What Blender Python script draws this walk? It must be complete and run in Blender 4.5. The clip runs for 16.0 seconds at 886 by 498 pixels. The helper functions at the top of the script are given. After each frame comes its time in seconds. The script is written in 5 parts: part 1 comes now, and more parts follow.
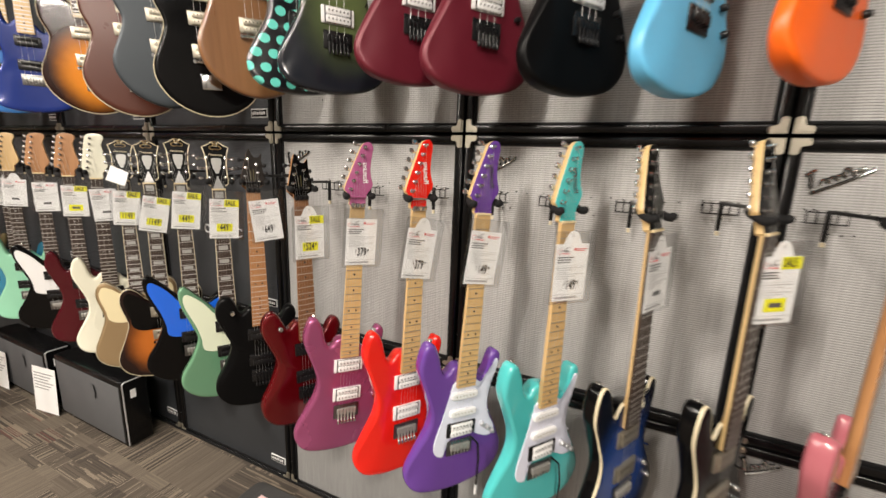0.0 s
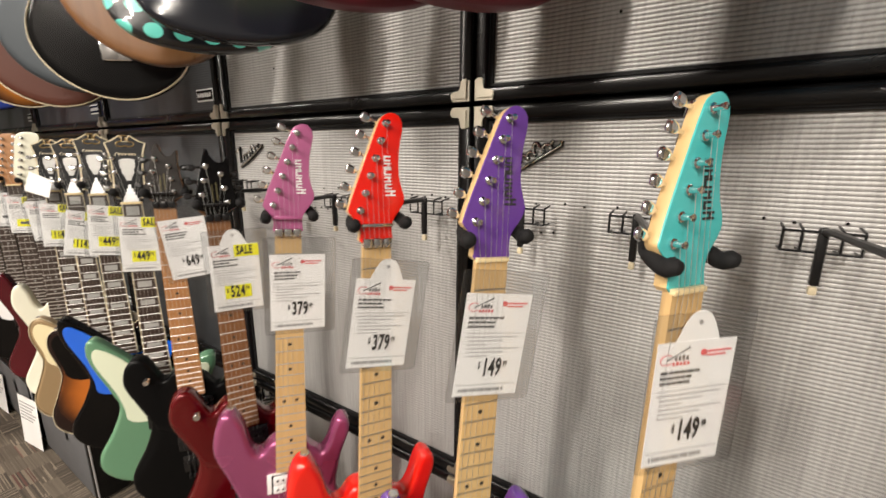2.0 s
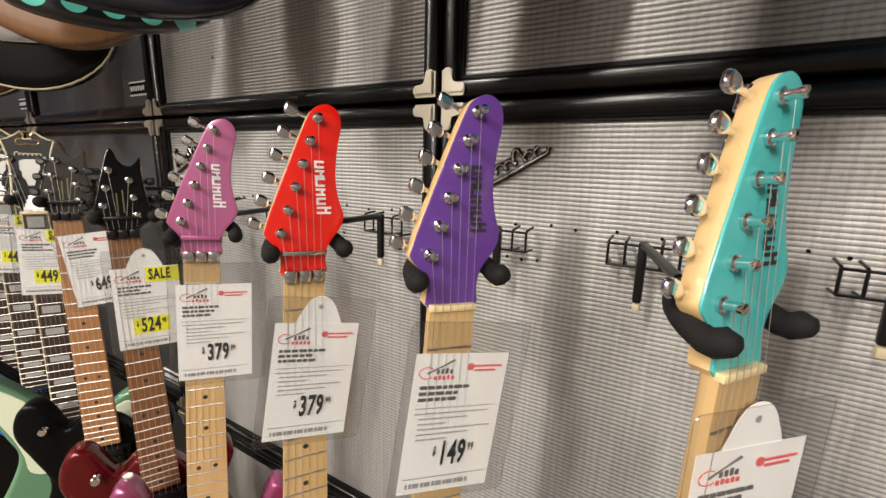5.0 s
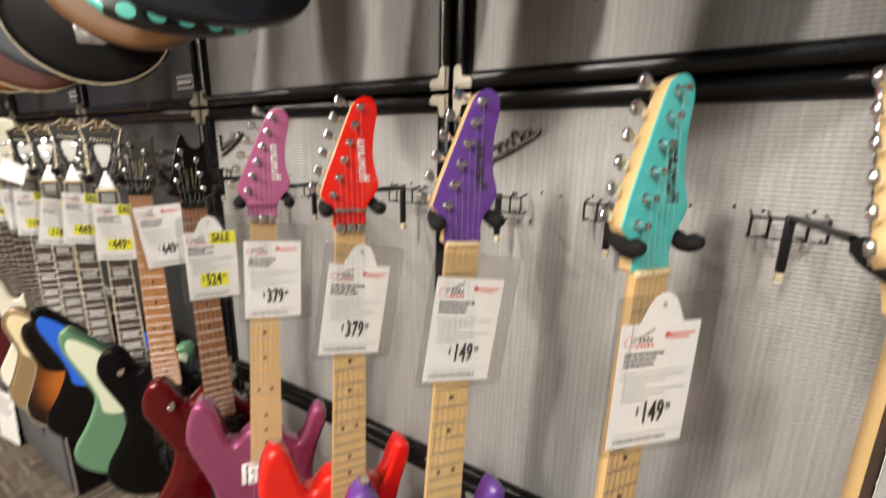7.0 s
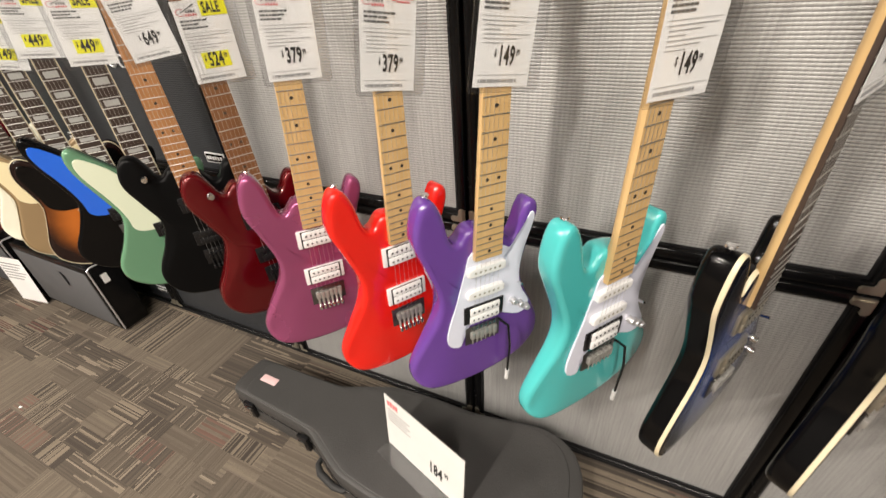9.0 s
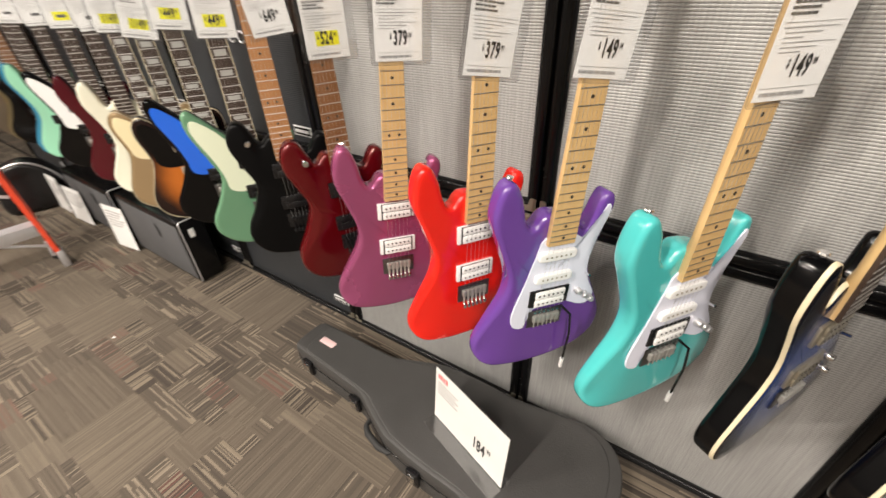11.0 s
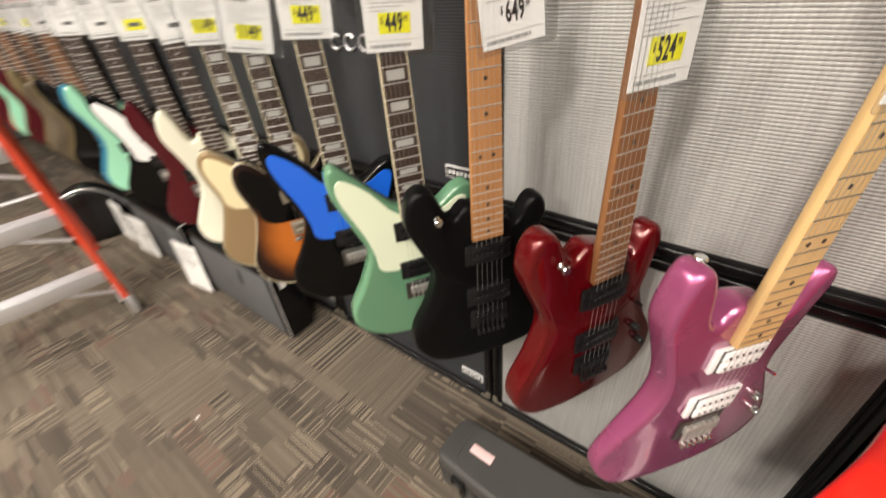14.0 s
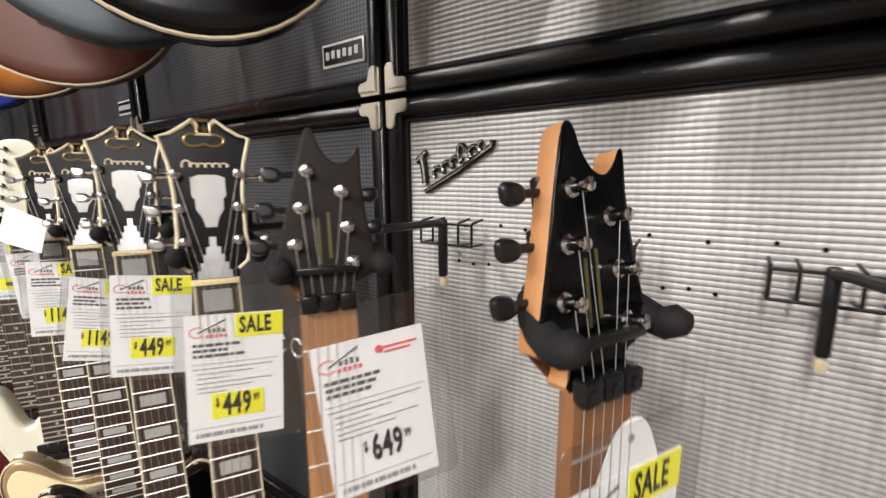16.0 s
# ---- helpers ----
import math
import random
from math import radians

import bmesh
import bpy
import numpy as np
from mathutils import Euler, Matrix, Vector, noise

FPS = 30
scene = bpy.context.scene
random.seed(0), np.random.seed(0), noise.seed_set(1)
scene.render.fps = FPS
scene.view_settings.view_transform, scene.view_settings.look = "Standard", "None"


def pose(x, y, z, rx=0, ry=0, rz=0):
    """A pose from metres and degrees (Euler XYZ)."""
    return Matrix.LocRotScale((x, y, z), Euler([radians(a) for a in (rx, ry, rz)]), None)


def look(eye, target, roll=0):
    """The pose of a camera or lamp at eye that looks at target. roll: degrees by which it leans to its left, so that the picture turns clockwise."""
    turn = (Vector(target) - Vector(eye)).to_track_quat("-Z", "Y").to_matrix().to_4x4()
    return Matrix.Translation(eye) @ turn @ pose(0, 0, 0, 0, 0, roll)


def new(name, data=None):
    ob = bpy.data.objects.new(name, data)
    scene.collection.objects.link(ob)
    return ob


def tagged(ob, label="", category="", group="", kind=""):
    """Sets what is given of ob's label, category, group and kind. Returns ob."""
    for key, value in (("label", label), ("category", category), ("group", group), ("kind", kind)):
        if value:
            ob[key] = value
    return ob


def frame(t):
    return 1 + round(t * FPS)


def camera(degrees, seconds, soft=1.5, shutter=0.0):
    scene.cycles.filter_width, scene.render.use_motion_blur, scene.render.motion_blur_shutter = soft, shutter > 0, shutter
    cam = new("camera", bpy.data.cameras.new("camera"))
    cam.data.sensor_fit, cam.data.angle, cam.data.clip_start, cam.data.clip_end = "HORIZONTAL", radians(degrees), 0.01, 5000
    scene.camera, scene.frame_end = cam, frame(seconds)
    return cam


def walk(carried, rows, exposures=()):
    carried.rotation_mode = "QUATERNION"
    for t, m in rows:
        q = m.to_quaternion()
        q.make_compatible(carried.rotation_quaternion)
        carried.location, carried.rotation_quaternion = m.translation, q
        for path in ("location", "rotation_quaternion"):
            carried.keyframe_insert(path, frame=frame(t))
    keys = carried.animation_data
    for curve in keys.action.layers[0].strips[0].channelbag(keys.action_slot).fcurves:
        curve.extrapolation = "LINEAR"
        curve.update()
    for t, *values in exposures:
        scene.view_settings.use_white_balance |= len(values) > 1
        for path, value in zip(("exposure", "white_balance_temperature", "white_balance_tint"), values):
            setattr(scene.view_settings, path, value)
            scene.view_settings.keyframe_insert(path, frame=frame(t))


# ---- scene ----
cam = camera(94.2, 16.0, shutter=0.8)
PATH = [
    (0, (0.505, -1.207, 1.481), (-0.323, 0.565, 1.061), 2.1),
    (0.5, (0.402, -1.096, 1.477), (-0.402, 0.673, 1.003), 2.1),
    (1, (0.341, -0.954, 1.467), (-0.32, 0.855, 0.927), 1.1),
    (1.5, (0.363, -0.772, 1.459), (-0.446, 0.983, 0.945), 1.5),
    (2, (0.37, -0.673, 1.478), (-0.681, 0.968, 1.027), 0.4),
    (2.5, (0.342, -0.573, 1.474), (-0.711, 1.071, 1.039), -0.3),
    (3, (0.307, -0.527, 1.472), (-0.701, 1.152, 1.061), 0.1),
    (5.3, (0.324, -0.534, 1.476), (-0.654, 1.162, 1.068), 2.0),
    (5.5, (0.321, -0.552, 1.476), (-0.631, 1.159, 1.072), 2.4),
    (6, (0.341, -0.592, 1.476), (-0.594, 1.132, 1.087), 2.9),
    (6.5, (0.372, -0.633, 1.478), (-0.564, 1.094, 1.099), 2.6),
    (7, (0.392, -0.66, 1.461), (-0.623, 1.0, 1.001), 1.2),
    (7.5, (0.384, -0.672, 1.386), (-0.586, 0.905, 0.63), 2.9),
    (8, (0.379, -0.719, 1.334), (-0.512, 0.74, 0.296), -2.2),
    (10.3, (0.294, -0.886, 1.306), (-0.376, 0.608, 0.157), -2.6),
    (10.5, (0.291, -0.887, 1.306), (-0.431, 0.593, 0.171), -1.9),
    (11, (0.322, -0.894, 1.314), (-0.619, 0.46, 0.182), -2.3),
    (11.5, (0.349, -0.885, 1.315), (-0.682, 0.422, 0.206), -3.4),
    (12, (0.308, -0.906, 1.307), (-0.82, 0.285, 0.163), -4.6),
    (12.5, (0.12, -0.932, 1.305), (-0.92, 0.28, 0.1), -2.2),
    (13, (-0.047, -0.93, 1.296), (-1.12, 0.27, 0.11), -2.9),
    (13.5, (-0.203, -0.815, 1.302), (-1.377, 0.329, 0.156), -7.3),
    (14, (-0.325, -0.747, 1.296), (-1.376, 0.502, 0.141), -5.6),
    (14.5, (-0.408, -0.726, 1.378), (-1.218, 0.908, 0.559), -2.6),
    (15, (-0.415, -0.652, 1.456), (-1.183, 1.113, 0.91), 1.5),
    (15.5, (-0.403, -0.533, 1.467), (-1.361, 1.177, 1.066), -0.0),
    (16, (-0.401, -0.442, 1.457), (-1.509, 1.188, 1.112), -0.5),
]
walk(cam, [(t, look(eye, target, roll)) for t, eye, target, roll in PATH], [(0, 0.0, 6600, 10), (0.6, 0.08, 6600, 10), (1.2, 0.1, 6600, 10), (2, 0.05, 6600, 10), (3, -0.06, 6600, 10), (5.3, -0.06, 6550, 10), (6.5, -0.02, 6550, 10), (8, 0.0, 6600, 10), (10.3, 0.1, 6600, 10), (12, 0.1, 6600, 10), (13, 0.12, 6600, 10), (14, 0.15, 6650, 9), (14.5, 0.12, 6550, 10), (15, 0.12, 6250, 10), (15.5, 0.14, 6150, 11), (16, 0.14, 6100, 11)])

# ---- world and light ----
world = bpy.data.worlds.new("world")
scene.world = world
world.use_nodes = True
world.node_tree.nodes["Background"].inputs[0].default_value = (0.9, 0.95, 1.0, 1)
world.node_tree.nodes["Background"].inputs[1].default_value = 0.02


def area_lamp(name, eye, target, sx, sy, watts, colour=(1.0, 0.915, 0.82)):
    d = bpy.data.lights.new(name, "AREA")
    d.shape, d.size, d.size_y, d.energy, d.color = "RECTANGLE", sx, sy, watts, colour
    ob = new(name, d)
    ob.matrix_world = look(eye, target)
    return ob


# ---- materials ----
def nodes_of(name):
    m = bpy.data.materials.new(name)
    m.use_nodes = True
    return m, m.node_tree.nodes, m.node_tree.links, m.node_tree.nodes["Principled BSDF"]


def math_node(n, l, op, a, b=None, c=None):
    q = n.new("ShaderNodeMath")
    q.operation = op
    for i, v in enumerate((a, b, c)):
        if v is None:
            continue
        if isinstance(v, (int, float)):
            q.inputs[i].default_value = v
        else:
            l.new(v, q.inputs[i])
    return q.outputs[0]


def mix_col(n, l, fac, a, b, mode="MIX"):
    q = n.new("ShaderNodeMix")
    q.data_type, q.blend_type = "RGBA", mode
    for sock, v in ((q.inputs[0], fac), (q.inputs[6], a), (q.inputs[7], b)):
        if isinstance(v, (int, float)):
            sock.default_value = v
        elif isinstance(v, tuple):
            sock.default_value = (*v[:3], 1)
        else:
            l.new(v, sock)
    return q.outputs[2]


def noise_node(n, l, scale, detail=3.0, vec=None, rough=0.5):
    q = n.new("ShaderNodeTexNoise")
    q.inputs["Scale"].default_value, q.inputs["Detail"].default_value, q.inputs["Roughness"].default_value = scale, detail, rough
    if vec is not None:
        l.new(vec, q.inputs["Vector"])
    return q.outputs[0]


def bump_node(n, l, height, strength, dist, p):
    q = n.new("ShaderNodeBump")
    q.inputs["Strength"].default_value, q.inputs["Distance"].default_value = strength, dist
    l.new(height, q.inputs["Height"])
    l.new(q.outputs[0], p.inputs["Normal"])


def object_vec(n, l, scale=(1, 1, 1)):
    t, m = n.new("ShaderNodeTexCoord"), n.new("ShaderNodeMapping")
    m.inputs["Scale"].default_value = scale
    l.new(t.outputs["Object"], m.inputs["Vector"])
    return m.outputs[0]


def plain(name, col, rough=0.5, metal=0.0, coat=0.0, vary=0.12, scale=14.0, grain=0.0, grain_scale=600.0, spec=0.5):
    """A surface with slow blotches in colour and gloss, and fine relief."""
    m, n, l, p = nodes_of(name)
    v = object_vec(n, l)
    slow = noise_node(n, l, scale, 4, v)
    fine = noise_node(n, l, scale * 14, 3, v)
    both = math_node(n, l, "ADD", math_node(n, l, "MULTIPLY", slow, 0.7), math_node(n, l, "MULTIPLY", fine, 0.3))
    dark = tuple(c * (1 - vary) for c in col)
    lite = tuple(min(1, c * (1 + vary)) for c in col)
    l.new(mix_col(n, l, both, dark, lite), p.inputs["Base Color"])
    r = math_node(n, l, "MULTIPLY_ADD", slow, 0.16, rough - 0.08)
    l.new(r, p.inputs["Roughness"])
    p.inputs["Metallic"].default_value, p.inputs["Coat Weight"].default_value, p.inputs["Coat Roughness"].default_value = metal, coat, 0.06
    p.inputs["Specular IOR Level"].default_value = spec
    if grain:
        bump_node(n, l, noise_node(n, l, grain_scale, 2, v), grain, 0.001, p)
    return m


def wood(name, dark, lite, rough=0.4, coat=0.0, fine=1.0):
    m, n, l, p = nodes_of(name)
    v = object_vec(n, l, (70 * fine, 70 * fine, 5 * fine))
    g = noise_node(n, l, 1.0, 6, v, 0.65)
    w = noise_node(n, l, 9.0, 2, object_vec(n, l, (1, 1, 0.3)))
    f = math_node(n, l, "ADD", math_node(n, l, "MULTIPLY", g, 0.75), math_node(n, l, "MULTIPLY", w, 0.35))
    l.new(mix_col(n, l, f, dark, lite), p.inputs["Base Color"])
    l.new(math_node(n, l, "MULTIPLY_ADD", g, 0.2, rough - 0.1), p.inputs["Roughness"])
    p.inputs["Coat Weight"].default_value = coat
    bump_node(n, l, g, 0.15, 0.0006, p)
    return m


def burst(name, inner, outer, cx, cz, r0, r1):
    """Paint that darkens towards the body's rim, as sprayed sunbursts do."""
    m, n, l, p = nodes_of(name)
    s = n.new("ShaderNodeSeparateXYZ")
    t = n.new("ShaderNodeTexCoord")
    l.new(t.outputs["Object"], s.inputs[0])
    dx = math_node(n, l, "SUBTRACT", s.outputs[0], cx)
    dz = math_node(n, l, "MULTIPLY", math_node(n, l, "SUBTRACT", s.outputs[2], cz), 0.8)
    d = math_node(n, l, "SQRT", math_node(n, l, "ADD", math_node(n, l, "MULTIPLY", dx, dx), math_node(n, l, "MULTIPLY", dz, dz)))
    d = math_node(n, l, "ADD", d, math_node(n, l, "MULTIPLY", math_node(n, l, "SUBTRACT", noise_node(n, l, 18, 2, t.outputs["Object"]), 0.5), 0.02))
    q = n.new("ShaderNodeMapRange")
    q.interpolation_type = "SMOOTHSTEP"
    q.inputs[1].default_value, q.inputs[2].default_value = r0, r1
    l.new(d, q.inputs[0])
    l.new(mix_col(n, l, q.outputs[0], inner, outer), p.inputs["Base Color"])
    p.inputs["Roughness"].default_value, p.inputs["Coat Weight"].default_value = 0.18, 0.25
    p.inputs["Specular IOR Level"].default_value = 0.35
    return m


def carpet_material():
    m, n, l, p = nodes_of("carpet")
    g, s = n.new("ShaderNodeNewGeometry"), n.new("ShaderNodeSeparateXYZ")
    l.new(g.outputs["Position"], s.inputs[0])
    x, y = s.outputs[0], s.outputs[1]

    def wn(a, b, c=0.0):
        k, w = n.new("ShaderNodeCombineXYZ"), n.new("ShaderNodeTexWhiteNoise")
        for i, v in enumerate((a, b, c)):
            if isinstance(v, (int, float)):
                k.inputs[i].default_value = v
            else:
                l.new(v, k.inputs[i])
        l.new(k.outputs[0], w.inputs["Vector"])
        return w.outputs["Value"]

    def fl(v, size, off=0.0):
        return math_node(n, l, "FLOOR", math_node(n, l, "MULTIPLY_ADD", v, 1.0 / size, off))

    def pick(fac, a, b):
        q = n.new("ShaderNodeMix")
        for sock, v in ((q.inputs[0], fac), (q.inputs[2], a), (q.inputs[3], b)):
            if isinstance(v, (int, float)):
                sock.default_value = v
            else:
                l.new(v, sock)
        return q.outputs[0]

    def patch(sx, sy, seed):
        row = fl(y, sy, 0.37 * seed)
        shift = math_node(n, l, "MULTIPLY", wn(row, seed), 5.0)
        return math_node(n, l, "FLOOR", math_node(n, l, "ADD", math_node(n, l, "MULTIPLY", x, 1 / sx), shift)), row

    # large patches, about half of them broken into small ones
    ca, ra = patch(0.34, 0.24, 3.0)
    cb, rb = patch(0.15, 0.07, 7.0)
    small = math_node(n, l, "GREATER_THAN", wn(ca, ra, 9.0), 0.36)
    a = pick(small, ca, math_node(n, l, "ADD", cb, 300.0))
    b = pick(small, ra, math_node(n, l, "ADD", rb, 700.0))
    kind, way, tone = wn(a, b, 1.0), wn(a, b, 2.0), wn(a, b, 5.0)
    turn = math_node(n, l, "GREATER_THAN", way, 0.45)
    across, along = pick(turn, x, y), pick(turn, y, x)
    seed = math_node(n, l, "MULTIPLY_ADD", a, 7.0, math_node(n, l, "MULTIPLY", b, 13.0))
    sid = fl(across, 0.0044)
    whole = wn(sid, seed, 3.0)
    dash = math_node(n, l, "FLOOR", math_node(n, l, "ADD", math_node(n, l, "MULTIPLY", along, 4.5), math_node(n, l, "MULTIPLY", wn(sid, a, 4.0), 7.0)))
    stripe = wn(sid, math_node(n, l, "ADD", dash, seed), 6.0)
    thin = math_node(n, l, "GREATER_THAN", stripe, 0.83)
    dark = math_node(n, l, "MULTIPLY_ADD", thin, 0.42, math_node(n, l, "MULTIPLY_ADD", whole, 0.18, 0.25))
    bars = math_node(n, l, "MULTIPLY_ADD", math_node(n, l, "GREATER_THAN", whole, 0.5), -0.44, math_node(n, l, "MULTIPLY_ADD", stripe, 0.16, 0.6))
    lite = math_node(n, l, "MULTIPLY_ADD", stripe, 0.13, math_node(n, l, "MULTIPLY_ADD", whole, 0.1, 0.38))
    f = pick(math_node(n, l, "GREATER_THAN", kind, 0.4), dark, pick(math_node(n, l, "GREATER_THAN", kind, 0.62), bars, lite))
    f = math_node(n, l, "ADD", f, math_node(n, l, "MULTIPLY_ADD", tone, 0.14, -0.07))
    ramp = n.new("ShaderNodeValToRGB")
    e = ramp.color_ramp.elements
    e[0].color, e[1].color = (0.042, 0.036, 0.032, 1), (0.44, 0.38, 0.31, 1)
    e[1].position = 1.0
    for pos, c in ((0.25, (0.085, 0.072, 0.063)), (0.45, (0.165, 0.14, 0.115)), (0.72, (0.3, 0.255, 0.203))):
        k = e.new(pos)
        k.color = (*c, 1)
    l.new(f, ramp.inputs[0])
    rosy = math_node(n, l, "MULTIPLY", math_node(n, l, "GREATER_THAN", wn(a, b, 8.0), 0.84), math_node(n, l, "GREATER_THAN", whole, 0.68))
    rosy = math_node(n, l, "MULTIPLY", rosy, small)
    c = mix_col(n, l, math_node(n, l, "MULTIPLY", rosy, 0.5), ramp.outputs[0], (0.22, 0.085, 0.075))
    fib = noise_node(n, l, 420, 3, g.outputs["Position"])
    dirt = noise_node(n, l, 2.2, 4, g.outputs["Position"])
    c = mix_col(n, l, math_node(n, l, "MULTIPLY", fib, 0.75), c, (0.5, 0.5, 0.5), "OVERLAY")
    c = mix_col(n, l, math_node(n, l, "MULTIPLY", dirt, 0.35), c, (0.11, 0.1, 0.09))
    c = mix_col(n, l, 1.0, c, (0.79, 0.765, 0.725), "MULTIPLY")
    l.new(c, p.inputs["Base Color"])
    p.inputs["Roughness"].default_value = 0.95
    p.inputs["Specular IOR Level"].default_value = 0.15
    h = math_node(n, l, "ADD", fib, math_node(n, l, "MULTIPLY", whole, 0.5))
    bump_node(n, l, h, 0.6, 0.004, p)
    return m


def cloth_material(name, lo, hi, pitch, metal):
    """Woven grille cloth: horizontal cords crossed by fine threads."""
    m, n, l, p = nodes_of(name)
    g, s = n.new("ShaderNodeNewGeometry"), n.new("ShaderNodeSeparateXYZ")
    l.new(g.outputs["Position"], s.inputs[0])
    z = s.outputs[2]
    wob = noise_node(n, l, 30, 2, g.outputs["Position"])
    zz = math_node(n, l, "MULTIPLY_ADD", wob, 0.0012, z)
    cord = math_node(n, l, "MULTIPLY_ADD", math_node(n, l, "SINE", math_node(n, l, "MULTIPLY", zz, 2 * math.pi / pitch)), 0.5, 0.5)
    cord = math_node(n, l, "POWER", cord, 0.4)
    knit = math_node(n, l, "SINE", math_node(n, l, "MULTIPLY", math_node(n, l, "MULTIPLY_ADD", wob, 0.004, s.outputs[0]), 2 * math.pi / 0.0092))
    mp = n.new("ShaderNodeMapping")
    mp.inputs["Scale"].default_value = (420, 1, 160)
    l.new(g.outputs["Position"], mp.inputs["Vector"])
    thread = noise_node(n, l, 1.0, 2, mp.outputs[0], 0.6)
    mp2 = n.new("ShaderNodeMapping")
    mp2.inputs["Scale"].default_value = (120, 1, 6)
    l.new(g.outputs["Position"], mp2.inputs["Vector"])
    warp = noise_node(n, l, 1.0, 2, mp2.outputs[0])
    f = math_node(n, l, "ADD", math_node(n, l, "MULTIPLY_ADD", cord, 0.62, -0.02), math_node(n, l, "MULTIPLY_ADD", thread, 0.6, -0.26))
    f = math_node(n, l, "ADD", f, math_node(n, l, "MULTIPLY_ADD", warp, 0.5, -0.25))
    f = math_node(n, l, "MULTIPLY_ADD", knit, 0.055, f)
    cl = n.new("ShaderNodeClamp")
    l.new(f, cl.inputs[0])
    # soft vertical bands of lamp sheen and shade put into the cloth's colour
    mp3 = n.new("ShaderNodeMapping")
    mp3.inputs["Scale"].default_value = (9, 1, 1.2)
    l.new(g.outputs["Position"], mp3.inputs["Vector"])
    shade_bands = noise_node(n, l, 1.0, 4, mp3.outputs[0])
    c = mix_col(n, l, cl.outputs[0], lo, hi)
    c = mix_col(n, l, math_node(n, l, "MULTIPLY", shade_bands, 0.38), c, tuple(0.55 * v for v in hi))
    l.new(c, p.inputs["Base Color"])
    p.inputs["Metallic"].default_value = metal
    p.inputs["Roughness"].default_value = 0.42
    bump_node(n, l, math_node(n, l, "ADD", cord, math_node(n, l, "MULTIPLY", thread, 0.4)), 0.5, 0.002, p)
    return m


def perforated_material():
    m, n, l, p = nodes_of("perforated_grille")
    g, s = n.new("ShaderNodeNewGeometry"), n.new("ShaderNodeSeparateXYZ")
    l.new(g.outputs["Position"], s.inputs[0])
    k = 2 * math.pi / 0.0075
    a = math_node(n, l, "ADD", s.outputs[0], s.outputs[2])
    b = math_node(n, l, "SUBTRACT", s.outputs[0], s.outputs[2])
    w = math_node(n, l, "MULTIPLY", math_node(n, l, "SINE", math_node(n, l, "MULTIPLY", a, k * 0.6)), math_node(n, l, "SINE", math_node(n, l, "MULTIPLY", b, k * 0.6)))
    hole = math_node(n, l, "GREATER_THAN", w, 0.05)
    blot = noise_node(n, l, 5, 4, g.outputs["Position"])
    metal = mix_col(n, l, blot, (0.04, 0.044, 0.05), (0.075, 0.081, 0.09))
    l.new(mix_col(n, l, hole, metal, (0.012, 0.013, 0.015)), p.inputs["Base Color"])
    p.inputs["Roughness"].default_value, p.inputs["Metallic"].default_value = 0.45, 0.3
    bump_node(n, l, math_node(n, l, "SUBTRACT", 1.0, hole), 0.4, 0.002, p)
    return m


def spotted(name, base, spot):
    """Black paint with a regular pattern of round spots."""
    m, n, l, p = nodes_of(name)
    t, s = n.new("ShaderNodeTexCoord"), n.new("ShaderNodeSeparateXYZ")
    l.new(t.outputs["Object"], s.inputs[0])
    r = math_node(n, l, "FLOOR", math_node(n, l, "DIVIDE", s.outputs[2], 0.038))
    off = math_node(n, l, "MULTIPLY", math_node(n, l, "MODULO", r, 2.0), 0.5)
    fx = math_node(n, l, "SUBTRACT", math_node(n, l, "FRACT", math_node(n, l, "ADD", math_node(n, l, "DIVIDE", s.outputs[0], 0.044), off)), 0.5)
    fz = math_node(n, l, "SUBTRACT", math_node(n, l, "FRACT", math_node(n, l, "DIVIDE", s.outputs[2], 0.038)), 0.5)
    d = math_node(n, l, "ADD", math_node(n, l, "MULTIPLY", fx, fx), math_node(n, l, "MULTIPLY", fz, fz))
    l.new(mix_col(n, l, math_node(n, l, "LESS_THAN", d, 0.105), base, spot), p.inputs["Base Color"])
    p.inputs["Roughness"].default_value, p.inputs["Coat Weight"].default_value = 0.3, 0.7
    return m


def clear_plastic(name, gloss):
    m, n, l, p = nodes_of(name)
    n.remove(p)
    out = n["Material Output"]
    tr, gl, mx = n.new("ShaderNodeBsdfTransparent"), n.new("ShaderNodeBsdfGlossy"), n.new("ShaderNodeMixShader")
    tr.inputs[0].default_value = (0.93, 0.935, 0.94, 1)
    gl.inputs["Roughness"].default_value = 0.12
    mx.inputs[0].default_value = gloss
    l.new(tr.outputs[0], mx.inputs[1]); l.new(gl.outputs[0], mx.inputs[2]); l.new(mx.outputs[0], out.inputs[0])
    return m


def paint(name, col, metal=0.0, rough=0.22):
    return plain(name, col, rough, metal, 0.9, 0.06, 9.0)


